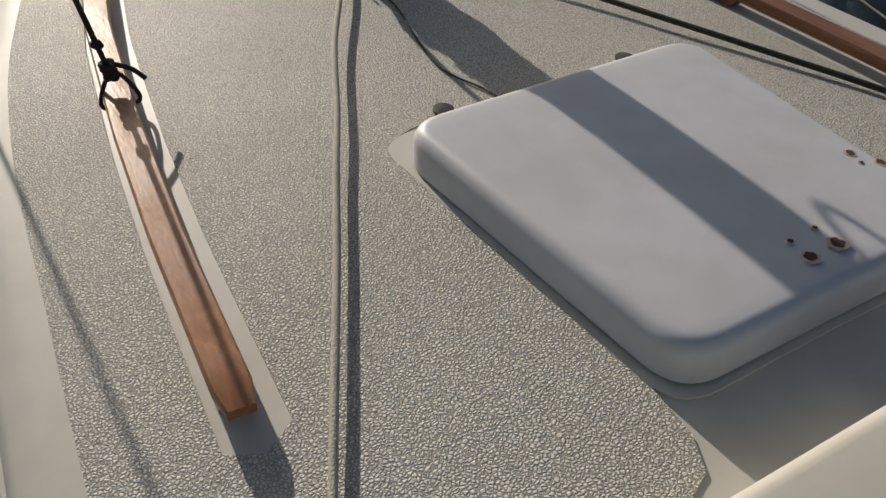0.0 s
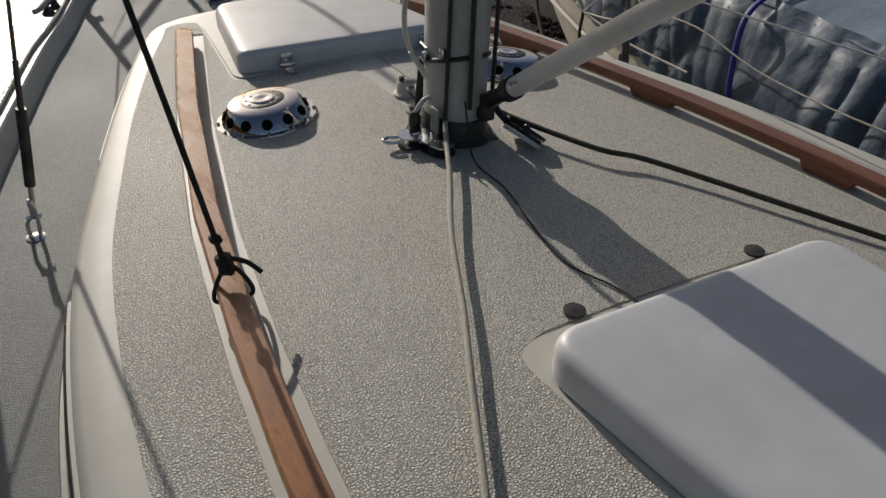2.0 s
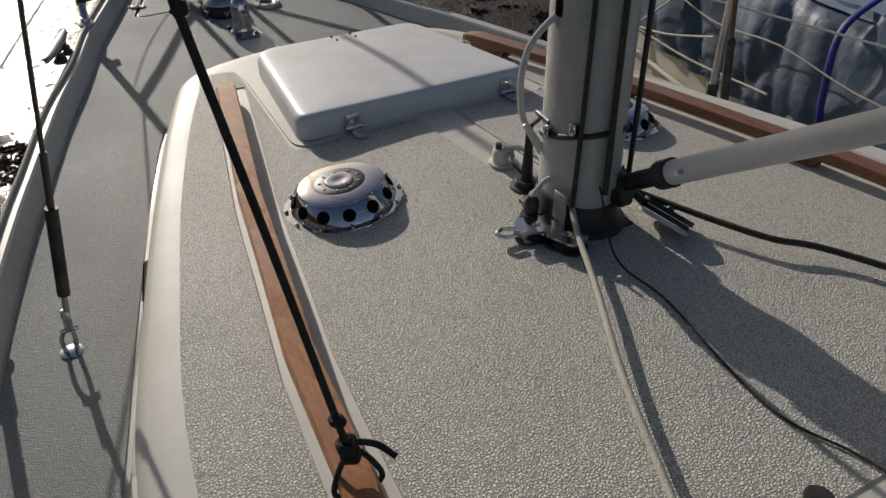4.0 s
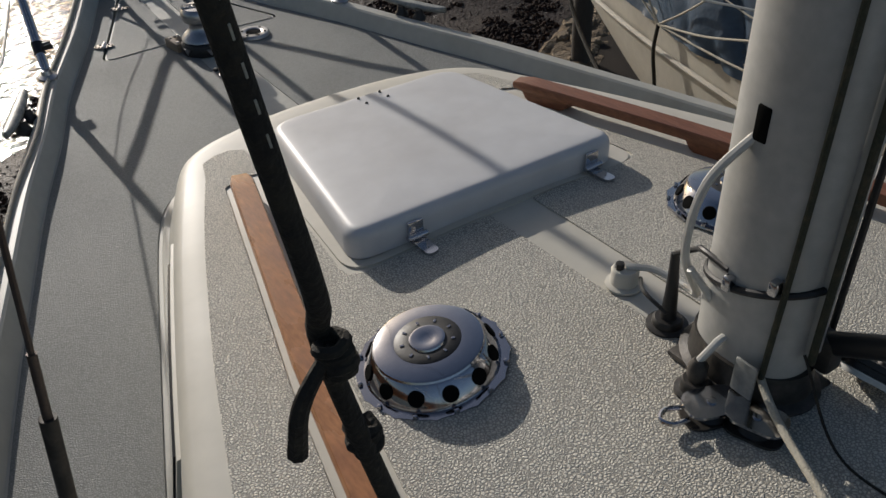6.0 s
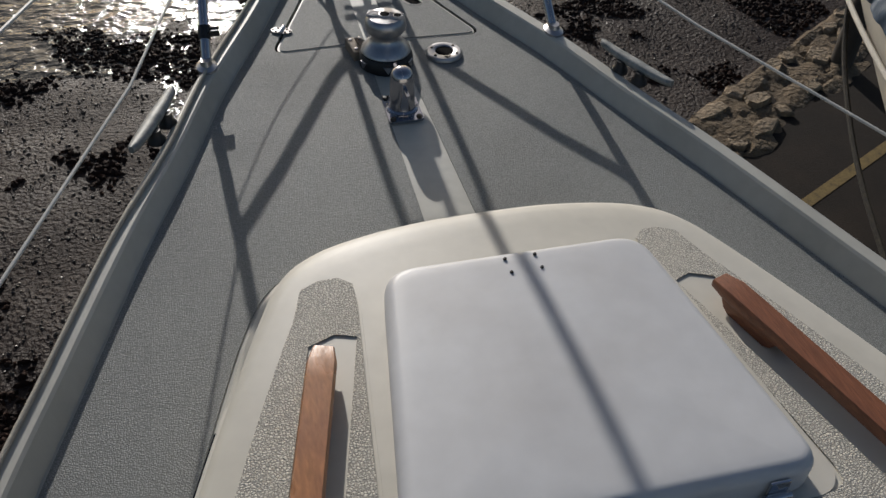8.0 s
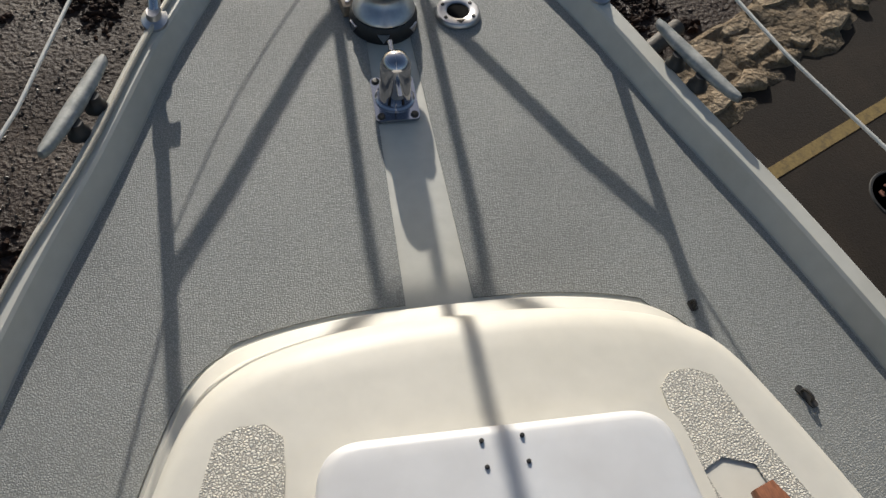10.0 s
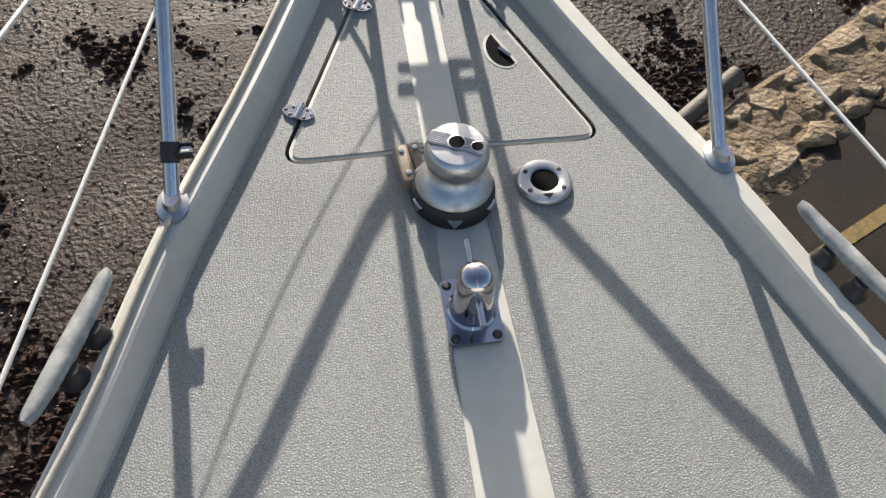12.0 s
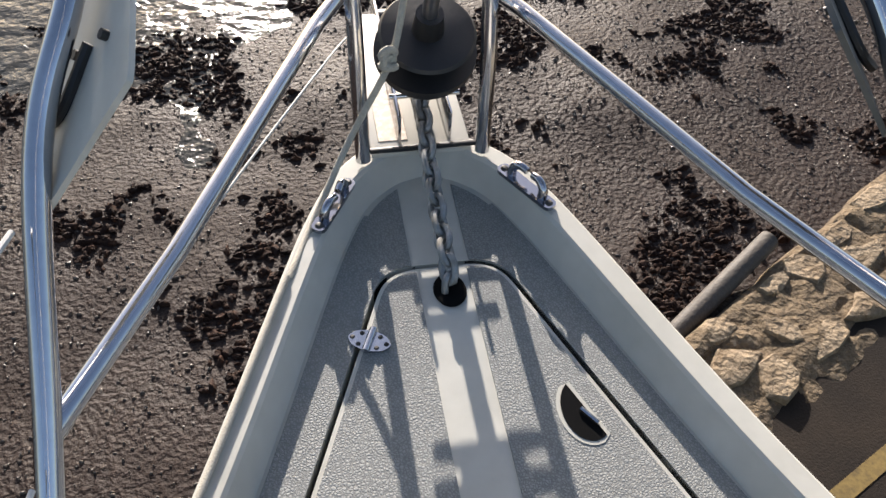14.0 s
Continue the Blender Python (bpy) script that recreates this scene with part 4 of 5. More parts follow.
for dx in (-0.034, 0.034):
    for dy in (-0.050, 0.050):
        part("bolt", lathe([(0, 0.0125), (0.006, 0.012), (0.0085, 0.008), (0.0085, 0.006)], 12, at=(dx, dy, 0)), GRIME, bo)

# hawse plate
hp = thing("chain_pipe_plate", (0.166, 4.245, deck_z(0.166, 4.245) + 0.003), "round stainless deck plate with open dark hole", "deck plate")
part("ring", lathe([(0.025, -0.004), (0.026, 0.010), (0.030, 0.0125), (0.047, 0.011), (0.0515, 0.006), (0.052, 0.0)], 48), SATIN, hp)
part("hole", lathe([(0, 0.0015), (0.0255, 0.0015), (0.0255, 0.009)], 32), DARK, hp)
for a in (35, 145, 215, 325):
    part("screw", lathe([(0, 0.0145), (0.0035, 0.014), (0.005, 0.0115)], 12, at=(0.038 * math.cos(radians(a)), 0.038 * math.sin(radians(a)), 0)), GRIME, hp)
tri = [Vector((0.0, -0.044)), Vector((0.010, -0.033)), Vector((-0.010, -0.033))]
part("arrow_mark", patch(tri, lambda a, c: 0.0, 0.0128, 0.2, 0.002), BLACK, hp)

# small dark eyes on the starboard side deck
def pad_eye(x, y, turn, long):
    e = thing("pad_eye", pose(x, y, deck_z(x, y) + 0.002, 0, 0, turn), "small dark pad eye screwed to the side deck", "pad eye", "side deck pad eyes")
    foot = round_poly([(-0.007, -long / 2), (0.007, -long / 2), (0.007, long / 2), (-0.007, long / 2)], 0.006)
    part("base", patch(foot, lambda a, c: 0.0, 0.004, 0.2, 0.004), GRIME, e)
    part("loop", tube(spline([(0, -long * 0.25, 0.002), (0, -long * 0.18, 0.014), (0, long * 0.18, 0.014), (0, long * 0.25, 0.002)], 6), 0.003, 8), GRIME, e)
    return e


pad_eye(0.588, 3.245, 25, 0.045)
pad_eye(0.450, 3.440, 10, 0.022)

# anchor locker lid
lid = thing("anchor_locker", (0, 0, 0), "closed anchor locker with grey non-slip top and dark gap", "locker")
part("slab", patch(inset(LID_R, 0.0015), deck_z, 0.0, 0.12, 0.03), GEL_DECK, lid)
half_lid = [p for p in inset(LID_R, 0.008) if p.x > 0.040] + [Vector((0.040, 4.356)), Vector((0.040, 4.877))]
half_lid.sort(key=lambda p: math.atan2(p.y - 4.55, p.x - 0.10))
for side in (-1, 1):
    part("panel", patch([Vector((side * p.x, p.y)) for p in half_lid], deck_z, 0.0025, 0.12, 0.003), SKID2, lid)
rec = [Vector((0.158 + 0.035 * math.cos(a), 4.603 + 0.050 * math.sin(a))) for a in np.linspace(radians(120), radians(300), 14)]
handle = part("recess_rim", patch(inset(rec, -0.006), deck_z, 0.0035, 0.2, 0.003), GEL_DECK, lid, "half-round moulded finger recess")
part("recess", patch(rec, deck_z, 0.0045, 0.2, 0.001), DARK, handle)
part("latch", tube([(0.150, 4.603, deck_z(0.15, 4.6) + 0.007), (0.168, 4.577, deck_z(0.16, 4.58) + 0.007)], 0.004, 8), STEEL, handle)


def lid_hinge(x, y):
    """A two-leaf hinge across the lid's gap."""
    M = pose(x, y, deck_z(x, y) + 0.003, 0, 0, -24)

    def put(bm):
        bmesh.ops.transform(bm, matrix=M, verts=bm.verts[:])
        return bm

    h = part("hinge", put(tube([(0, -0.021, 0.006), (0, 0.021, 0.006)], 0.006, 12)), STEEL, lid, "small stainless hinge screwed across the gap")
    for s in (-1, 1):
        leaf = round_poly([(s * 0.003, -0.019), (s * 0.024, -0.013), (s * 0.034, 0.0), (s * 0.024, 0.013), (s * 0.003, 0.019)], 0.006)
        part("leaf", put(patch(leaf, lambda a, c: 0.0, 0.0045, 0.2, 0.0045)), STEEL, h)
        for dx, dy in ((0.014, -0.010), (0.014, 0.010), (0.026, 0.0)):
            part("screw", put(lathe([(0, 0.007), (0.0025, 0.0068), (0.004, 0.0045)], 10, at=(s * dx, dy, 0))), GRIME, h)
    return h


lid_hinge(-0.267, 4.468)
lid_hinge(-0.128, 4.757)


# big cleats on the toe rail
def horn_cleat(side):
    a, b = Vector((side * 0.575, 4.085)), Vector((side * 0.665, 3.855))
    c = (a + b) / 2
    z = deck_z(c.x, c.y) + 0.052
    ang = math.degrees(math.atan2(b.x - a.x, a.y - b.y))
    cl = thing("mooring_cleat", pose(c.x, c.y, z, 0, 0, ang), "weathered grey alloy horn cleat on dark feet", "cleat", "toe rail cleats")
    bm = bmesh.new()
    prev = None
    for t in np.linspace(-1, 1, 25):
        w = 0.018 * (1 - 0.35 * abs(t) ** 2) if abs(t) < 0.98 else 0.006
        zc = 0.036 + 0.006 * t * t
        hh = 0.014 * (1 - 0.3 * abs(t))
        ring = [bm.verts.new((w * math.cos(q), 0.13 * t, zc + hh * math.sin(q))) for q in np.linspace(0, 2 * math.pi, 13)[:-1]]
        if prev:
            for k in range(12):
                bm.faces.new((prev[k], prev[(k + 1) % 12], ring[(k + 1) % 12], ring[k]))
        else:
            bm.faces.new(ring)
        prev = ring
    bm.faces.new(prev)
    part("horn", bm, CLEATM, cl)
    for dy in (-0.036, 0.036):
        part("foot", lathe([(0.022, 0.0), (0.021, 0.010), (0.015, 0.016), (0.013, 0.034)], 20, at=(-side * 0.016, dy, 0)), BLACK, cl, "black cleat foot")
    return cl


horn_cleat(-1)
horn_cleat(1)


# bow cleats
def bow_cleat(side):
    a, b = Vector((side * 0.178, 4.933)), Vector((side * 0.127, 5.02))
    c = (a + b) / 2
    z = deck_z(c.x, c.y) + 0.052
    ang = math.degrees(math.atan2(-(b.x - a.x), b.y - a.y))
    cl = thing("bow_fairlead", pose(c.x + side * 0.004, c.y + 0.006, z, 0, 0, ang), "polished steel open bow fairlead bolted to the toe rail", "fairlead", "bow fairleads")
    base = round_poly([(-0.012, -0.062), (0.012, -0.062), (0.012, 0.062), (-0.012, 0.062)], 0.012)
    part("base", patch(base, lambda p, q: 0.0, 0.007, 0.2, 0.007), CHROME, cl)
    for s in (-1, 1):
        part("horn", tube(spline([(0, s * 0.036, 0.004), (0.002, s * 0.034, 0.022), (0.004, s * 0.022, 0.032), (0.006, s * 0.006, 0.030)], 6), 0.0085, 10, r2=0.0065), CHROME, cl)
        part("bolt", lathe([(0, 0.0115), (0.004, 0.011), (0.007, 0.007)], 12, at=(0, s * 0.052, 0)), GRIME, cl)
    return cl


bow_cleat(-1)
bow_cleat(1)

# ---------------------------------------------------------------- pulpit
def pulpit():
    p = thing("pulpit", (0, 0, 0), "polished stainless tubular bow pulpit", "pulpit")
    for s in (-1, 1):
        base = Vector((s * 0.487 if s > 0 else -0.486, 4.235, 0.048))
        joint = Vector((s * 0.466 if s > 0 else -0.457, 4.485, 0.298))
        knee = base.lerp(joint, 1.75)
        leg = part("leg", tube(spline([base, joint, knee, knee + Vector((-s * 0.045, 0.10, 0.10)), Vector((s * 0.36, 4.92, 0.66)), Vector((s * 0.20, 5.30, 0.68)), Vector((s * 0.085, 5.46, 0.68)), Vector((0, 5.48, 0.68))], 10), 0.0135, 16), STEEL, p)
        shoe = part("foot_plate", lathe([(0, -0.004), (0.034, -0.004), (0.034, 0.003), (0.020, 0.010), (0.017, 0.022), (0, 0.022)], 28, at=(base.x, base.y, base.z - 0.002), sx=0.8, sy=1.15), SATIN, p, "cast foot plate")
        part("mid_rail", tube([joint, Vector((s * 0.345, 4.70, 0.305)), Vector((s * 0.157, 5.11, 0.32)), Vector((s * 0.105, 5.20, 0.325))], 0.0125, 16), STEEL, p)
        part("front_leg", tube(spline([(s * 0.100, 5.070, 0.085), (s * 0.102, 5.10, 0.30), (s * 0.10, 5.20, 0.55), (s * 0.075, 5.44, 0.68)], 8), 0.0125, 16), STEEL, p)
    return p


pulpit()


# dark grey tone, given to the starboard board only
BOARD = mat("dark_board", (0.085, 0.083, 0.075), 0.6, var=0.15, scale=10, fine=60, color2=(0.12, 0.115, 0.10))


def guard(side, label):
    """Light board carried by the pulpit's side."""
    tip, bend = Vector((side * 0.436, 4.640, 0.440)), Vector((side * 0.329, 4.654, 0.576))
    along = Vector((0.026, 0.945, 0.326))
    across = bend - tip
    n = along.cross(across).normalized() * (1 if side < 0 else -1)
    g = thing("light_board", (0, 0, 0), label, "board", "pulpit boards")
    plan = round_poly([(0.0, 0.0), (1.0, 0.0), (1.0, 0.26), (0.0, 0.34)], [0.004, 0.03, 0.03, 0.03])
    bm = bmesh.new()
    A = [bm.verts.new(tip + across * q.x + along * q.y - n * 0.003) for q in plan]
    B = [bm.verts.new(tip + across * q.x + along * q.y + n * 0.003) for q in plan]
    k = len(plan)
    bm.faces.new(A)
    bm.faces.new(B[::-1])
    for i in range(k):
        bm.faces.new((A[i], A[(i + 1) % k], B[(i + 1) % k], B[i]))
    part("board", bm, GEL_DECK if side < 0 else BOARD, g, smooth=False)
    for u, v in ((0.40, 0.115), (0.74, 0.085)):
        c = tip + across * u + along * v
        part("bolt", tube([c - n * 0.010, c + n * 0.010], 0.0055, 10), GRIME, g)
    part("strap", tube(spline([tip + along * 0.085 - n * 0.012, tip + across * 0.25 + along * 0.075 - n * 0.008, tip + across * 0.55 + along * 0.105 - n * 0.006], 6), 0.006, 8), BLACK, g)
    return g


guard(-1, "white nav light board with black strap on the pulpit")
guard(1, "dark grey nav light board on the pulpit")

# ---------------------------------------------------------------- guard wires and stanchions
def stanchion(x, y):
    z = deck_z(x, y) + 0.052
    s = thing("stanchion", (x, y, z), "thin stainless guard rail stanchion on the toe rail", "stanchion", "stanchions")
    part("socket", lathe([(0, 0), (0.026, 0), (0.026, 0.005), (0.016, 0.008), (0.016, 0.05), (0.0125, 0.052)], 20), GRIME, s)
    part("post", tube([(0, 0, 0.03), (math.copysign(0.02, x), 0, 0.58)], 0.012, 14), SATIN, s)
    return s


for side in (-1, 1):
    stanchion(side * 0.965, 2.73)
    stanchion(side * 1.285, 0.95)
    w = thing("guard_wires", (0, 0, 0), "pale plastic-covered guard wires along the deck edge", "guard wire", "guard wires")
    lo = [(side * 0.463, 4.43, 0.30), (side * 0.62, 3.73, 0.31), (side * 0.985, 2.73, 0.29), (side * 1.30, 0.95, 0.30), (side * 1.36, -0.6, 0.30)]
    hi = [(side * 0.455, 4.60, 0.46), (side * 0.993, 2.73, 0.62), (side * 1.31, 0.95, 0.62), (side * 1.37, -0.6, 0.62)]
    for pts in (lo, hi):
        part("wire", tube(pts, 0.0032, 8), CABLE, w)
    if side < 0:
        foot, top = Vector((-0.486, 4.235, 0.048)), Vector((-0.457, 4.485, 0.298))
        clamp = part("clamp", tube([foot.lerp(top, 0.20), foot.lerp(top, 0.205), foot.lerp(top, 0.295), foot.lerp(top, 0.30)], 0.0162, 18), BLACK, w, "black plastic clamp round the pulpit leg")
        c = foot.lerp(top, 0.235) + Vector((0.026, 0.002, -0.002))
        part("fairlead", rbox(0.020, 0.016, 0.012, 0.003, c, 1), CABLE, clamp, "pale line fairlead")
        for dy in (-0.011, 0.011):
            part("cheek", rbox(0.030, 0.005, 0.016, 0.002, c + Vector((-0.002, dy, 0)), 1), BLACK, clamp)

# ---------------------------------------------------------------- bow: chain, roller, furling drum
def chain():
    c = thing("anchor_chain", (0, 0, 0), "galvanised anchor chain running into the locker", "chain")
    path = spline([(0.006, 4.83, -0.01), (0.006, 4.86, 0.045), (0.006, 4.95, 0.062), (0.006, 5.06, 0.098), (0.012, 5.16, 0.115), (0.015, 5.30, 0.12), (0.015, 5.45, 0.12)], 40)
    acc, step, i = 0.0, 0.028, 0
    for a, b in zip(path, path[1:]):
        acc += (b - a).length
        if acc >= step:
            acc -= step
            d = (b - a).normalized()
            q = d.to_track_quat("Y", "Z")
            roll = Matrix.Rotation(radians(45 + 90 * (i % 2)), 4, "Y")
            oval = [Vector((0.0125 * math.cos(t), 0.0215 * math.copysign(abs(math.sin(t)) ** 0.8, math.sin(t)), 0)) for t in np.linspace(0, 2 * math.pi, 17)[:-1]]
            M = Matrix.Translation(b) @ q.to_matrix().to_4x4() @ roll
            part("chain_link", tube([M @ o for o in oval], 0.0058, 7, closed=True), GALV, c)
            i += 1
    return c


chain()
hole = lathe([(0, 0.0), (0.024, 0.0), (0.026, -0.002)], 24, at=(0.006, 4.835, deck_z(0, 4.83) + 0.0042), sy=1.3)
tagged(link("chain_hole", hole, DARK), "dark chain opening at the locker's front edge", "opening", kind="structure")

bow = thing("bow_roller", (0, 0, 0), "stainless bow roller cheeks with rust streaked pale ramp", "bow roller")
part("ramp", rbox(0.17, 0.42, 0.010, 0.004, (0, 5.29, 0.075)), GEL, bow)
for x in (-0.035, 0.050):
    part("cheek", rbox(0.006, 0.40, 0.06, 0.003, (x, 5.30, 0.085)), STEEL, bow)
part("roller", tube([(-0.03, 5.44, 0.105), (0.045, 5.44, 0.105)], 0.022, 18), BLACK, bow)
part("keeper_pin", tube([(-0.045, 5.16, 0.140), (0.075, 5.16, 0.140)], 0.005, 10), STEEL, bow)
part("keeper_pin", tube([(-0.05, 5.24, 0.155), (0.03, 5.24, 0.155)], 0.005, 10), STEEL, bow)
part("edge_bar", rbox(0.222, 0.008, 0.008, 0.002, (0.004, 5.082, 0.088)), BLACK, bow, "thin black joint strip")
part("rust_streak", rbox(0.05, 0.14, 0.002, 0.0008, (-0.045, 5.18, 0.0846), 1), STAIN, bow)

fd = thing("furling_drum", pose(0.014, 5.165, 0.205, 20, 0, 0) @ Matrix.Diagonal((0.86, 0.86, 0.86, 1)), "black headsail furling drum in a steel cage", "furling drum")
part("lower_flange", lathe([(0, 0), (0.085, 0), (0.09, 0.004), (0.09, 0.010), (0.03, 0.014)], 40), BLACK, fd)
part("spool", lathe([(0.045, 0.012), (0.043, 0.03), (0.045, 0.075), (0.03, 0.078)], 32), BLACK, fd)
for k in range(6):
    part("furling_turn", tube([(0.048 * math.cos(a), 0.048 * math.sin(a), 0.018 + 0.010 * k) for a in np.linspace(0, 2 * math.pi, 33)[:-1]], 0.0055, 8, closed=True), ROPE_B, fd)
part("upper_flange", lathe([(0.03, 0.078), (0.085, 0.080), (0.09, 0.085), (0.085, 0.091), (0.03, 0.096), (0.025, 0.14), (0, 0.14)], 40), BLACK, fd)
part("guard_ring", lathe([(0.093, 0.020), (0.097, 0.020), (0.097, 0.034), (0.093, 0.034)], 40), BLACK, fd)
part("stay", tube([(0, 0, -0.12), (0, 0, 0.14), (0, 0.0, 5.5)], 0.014, 14), SATIN, fd)
part("toggle", rbox(0.03, 0.012, 0.12, 0.003, (0, 0, -0.12)), STEEL, fd)
rope("furling_line", [(-0.235, 4.85, 0.062), (-0.19, 4.955, 0.072), (-0.125, 5.04, 0.15), (-0.062, 5.06, 0.265), (-0.045, 5.07, 0.31), (-0.03, 5.09, 0.37)], 0.0055, ROPE_W, "pale furling line with a knot at the drum")
bm = bmesh.new()
r9 = random.Random(9)
for k in range(4):
    q = Vector((r9.uniform(-1, 1), r9.uniform(-1, 1), r9.uniform(-1, 1))).to_track_quat("Z", "Y")
    tube([Vector((-0.058, 5.06, 0.275 + 0.007 * k)) + q @ Vector((0.011 * math.cos(a), 0.011 * math.sin(a), 0)) for a in np.linspace(0, 2 * math.pi, 13)[:-1]], 0.0055, 7, bm, closed=True)
tagged(link("furling_knot", bm, ROPE_W), "pale knot in the furling line", "knot")
rope("whipping_rope", [(-0.472, 4.46, 0.27), (-0.33, 4.78, 0.255), (-0.145, 5.12, 0.25), (-0.09, 5.20, 0.25)], 0.0018, CABLE, "thin pale cord from the pulpit leg to the bow")
rope("deck_edge_line", [(-x - 0.047, y, deck_z(x, y) + 0.058) for x, y in ((0.19, 4.85), (0.32, 4.51), (0.452, 4.18), (0.55, 3.88), (0.665, 3.6), (0.778, 3.25), (0.845, 3.04), (0.94, 2.7))], 0.005, ROPE_W, "thin grey line laid along the toe rail top")

# ---------------------------------------------------------------- shore
def ground_z(x, y):
    d = (-0.6 * x + 0.8 * y) - 8.3
    n = noise.noise(Vector((x * 0.7, y * 0.7, 3.1))) * 0.085 + noise.noise(Vector((x * 2.2, y * 2.2, 1.7))) * 0.025
    return -2.852 - 0.045 * max(-2.5, min(d, 12.0)) + n


STONE_A, STONE_D = Vector((2.35, 6.76)), Vector((1.72, 1.05)).normalized()
STONE_N = Vector((-STONE_D.y, STONE_D.x))
bm = bmesh.new()
xs = sorted(set([-400, -150, -60, -30, -18] + [round(-12 + 0.2 * i, 3) for i in range(121)] + [18, 30, 60, 150, 400]))
ys = sorted(set([-400, -100, -40, -20, -10] + [round(-6 + 0.2 * i, 3) for i in range(141)] + [28, 40, 70, 150, 400]))
V = [[bm.verts.new((x, y, ground_z(x, y))) for x in xs] for y in ys]
for j in range(len(ys) - 1):
    for i in range(len(xs) - 1):
        bm.faces.new((V[j][i], V[j][i + 1], V[j + 1][i + 1], V[j + 1][i]))
tagged(link("ground", bm, MUD), "wet brown tidal mud with seaweed and puddles", "mud", kind="structure")
bm = bmesh.new()
bm.faces.new([bm.verts.new(p) for p in ((-400, -400, -2.852), (400, -400, -2.852), (400, 400, -2.852), (-400, 400, -2.852))])
tagged(link("water", bm, WATER), "shallow glittering sea water over the mud", "water", kind="structure")

# weed clumps and pebbles
def scatter(name, count, material, label, category, size, seed, flat, region, cond):
    r = random.Random(seed)
    verts, faces = [], []
    made = 0
    while made < count:
        x, y = r.uniform(*region[0]), r.uniform(*region[1])
        if not cond(x, y, r):
            continue
        z = ground_z(x, y)
        s = size * r.uniform(0.4, 1.6)
        base = len(verts)
        k = 6
        rot = r.uniform(0, 6.28)
        el = r.uniform(0.6, 1.7)
        for i in range(k):
            a = rot + 2 * math.pi * i / k
            verts.append((x + s * el * math.cos(a) * r.uniform(0.4, 1.6), y + s / el * math.sin(a) * r.uniform(0.4, 1.6), z - 0.01))
        for i in range(k):
            a = rot + 2 * math.pi * i / k
            verts.append((x + 0.6 * s * el * math.cos(a) * r.uniform(0.6, 1.3), y + 0.6 * s / el * math.sin(a) * r.uniform(0.6, 1.3), z + s * flat * r.uniform(0.5, 1.2)))
        verts.append((x, y, z + s * flat * r.uniform(0.9, 1.6)))
        for i in range(k):
            j = (i + 1) % k
            faces.append((base + i, base + j, base + k + j, base + k + i))
            faces.append((base + k + i, base + k + j, base + 2 * k))
        made += 1
    me = bpy.data.meshes.new(name)
    me.from_pydata(verts, [], faces)
    me.materials.append(material)
    return tagged(new(name, me), label, category, kind="stuff")


def on_mud(x, y):
    return (Vector((x, y)) - STONE_A).dot(STONE_N) > 0.15 and not (abs(x) < 1.2 and y < 4.8)


def weedy(x, y, r):
    return on_mud(x, y) and noise.noise(Vector((x * 0.9, y * 0.9, 8.0))) + 0.5 * noise.noise(Vector((x * 3, y * 3, 2.0))) > 0.14 + r.uniform(-0.05, 0.16)


scatter("seaweed", 26000, WEED, "dark brown seaweed clumps strewn over wet mud", "seaweed", 0.024, 11, 0.7, ((-7, 6), (2, 16)), weedy)
scatter("pebbles", 24000, PEBBLE, "small wet pebbles and shells scattered on the mud", "pebbles", 0.009, 12, 0.7, ((-6, 6), (4, 14)), lambda x, y, r: on_mud(x, y))

# slipway with stone edge and yellow line
slip = [STONE_A - STONE_D * 3.0 + STONE_N * 0.02, STONE_A + STONE_D * 40 + STONE_N * 0.02, STONE_A + STONE_D * 40 - STONE_N * 30, STONE_A - STONE_D * 3.0 - STONE_N * 30]
SLIP_Z = -2.66
bm = bmesh.new()
hi = [bm.verts.new((p.x, p.y, SLIP_Z)) for p in slip]
lo = [bm.verts.new((p.x, p.y, -3.1)) for p in slip]
bm.faces.new(hi)
for i in range(4):
    bm.faces.new((hi[i], hi[(i + 1) % 4], lo[(i + 1) % 4], lo[i]))
tagged(link("slipway", bm, ASPHALT, smooth=False), "dark wet asphalt slipway beside the mud", "slipway", kind="structure")
YA, YD = Vector((2.3, 5.545)), Vector((0.75, 0.355)).normalized()
YN = Vector((-YD.y, YD.x))
bm = bmesh.new()
q = [YA - YD * 1.5 - YN * 0.045, YA + YD * 6 - YN * 0.045, YA + YD * 6 + YN * 0.045, YA - YD * 1.5 + YN * 0.045]
bm.faces.new([bm.verts.new((p.x, p.y, SLIP_Z + 0.004)) for p in q])
tagged(link("yellow_line", bm, YELLOW), "worn yellow line painted along the slipway", "line", kind="structure")

wall = thing("stone_edge", (0, 0, 0), "rough tan rubble stone edge between mud and slipway", "stone edge", kind="structure")


def rock_height(t, o):
    """Broken top of the rubble: blocks at odd heights with cracks between them."""
    q = Vector((t * 2.6 + 0.5 * noise.noise(Vector((t * 3, o * 3, 4))), o * 4.2, 0.7))
    near, second = noise.voronoi(q)[0][:2]
    crack = min(1.0, (second - near) * 4.0)
    step = noise.cell(noise.voronoi(q)[1][0] * 3.1)
    return 0.025 * crack + 0.018 * step + 0.016 * noise.noise(Vector((t * 9, o * 9, 2))) - 0.02


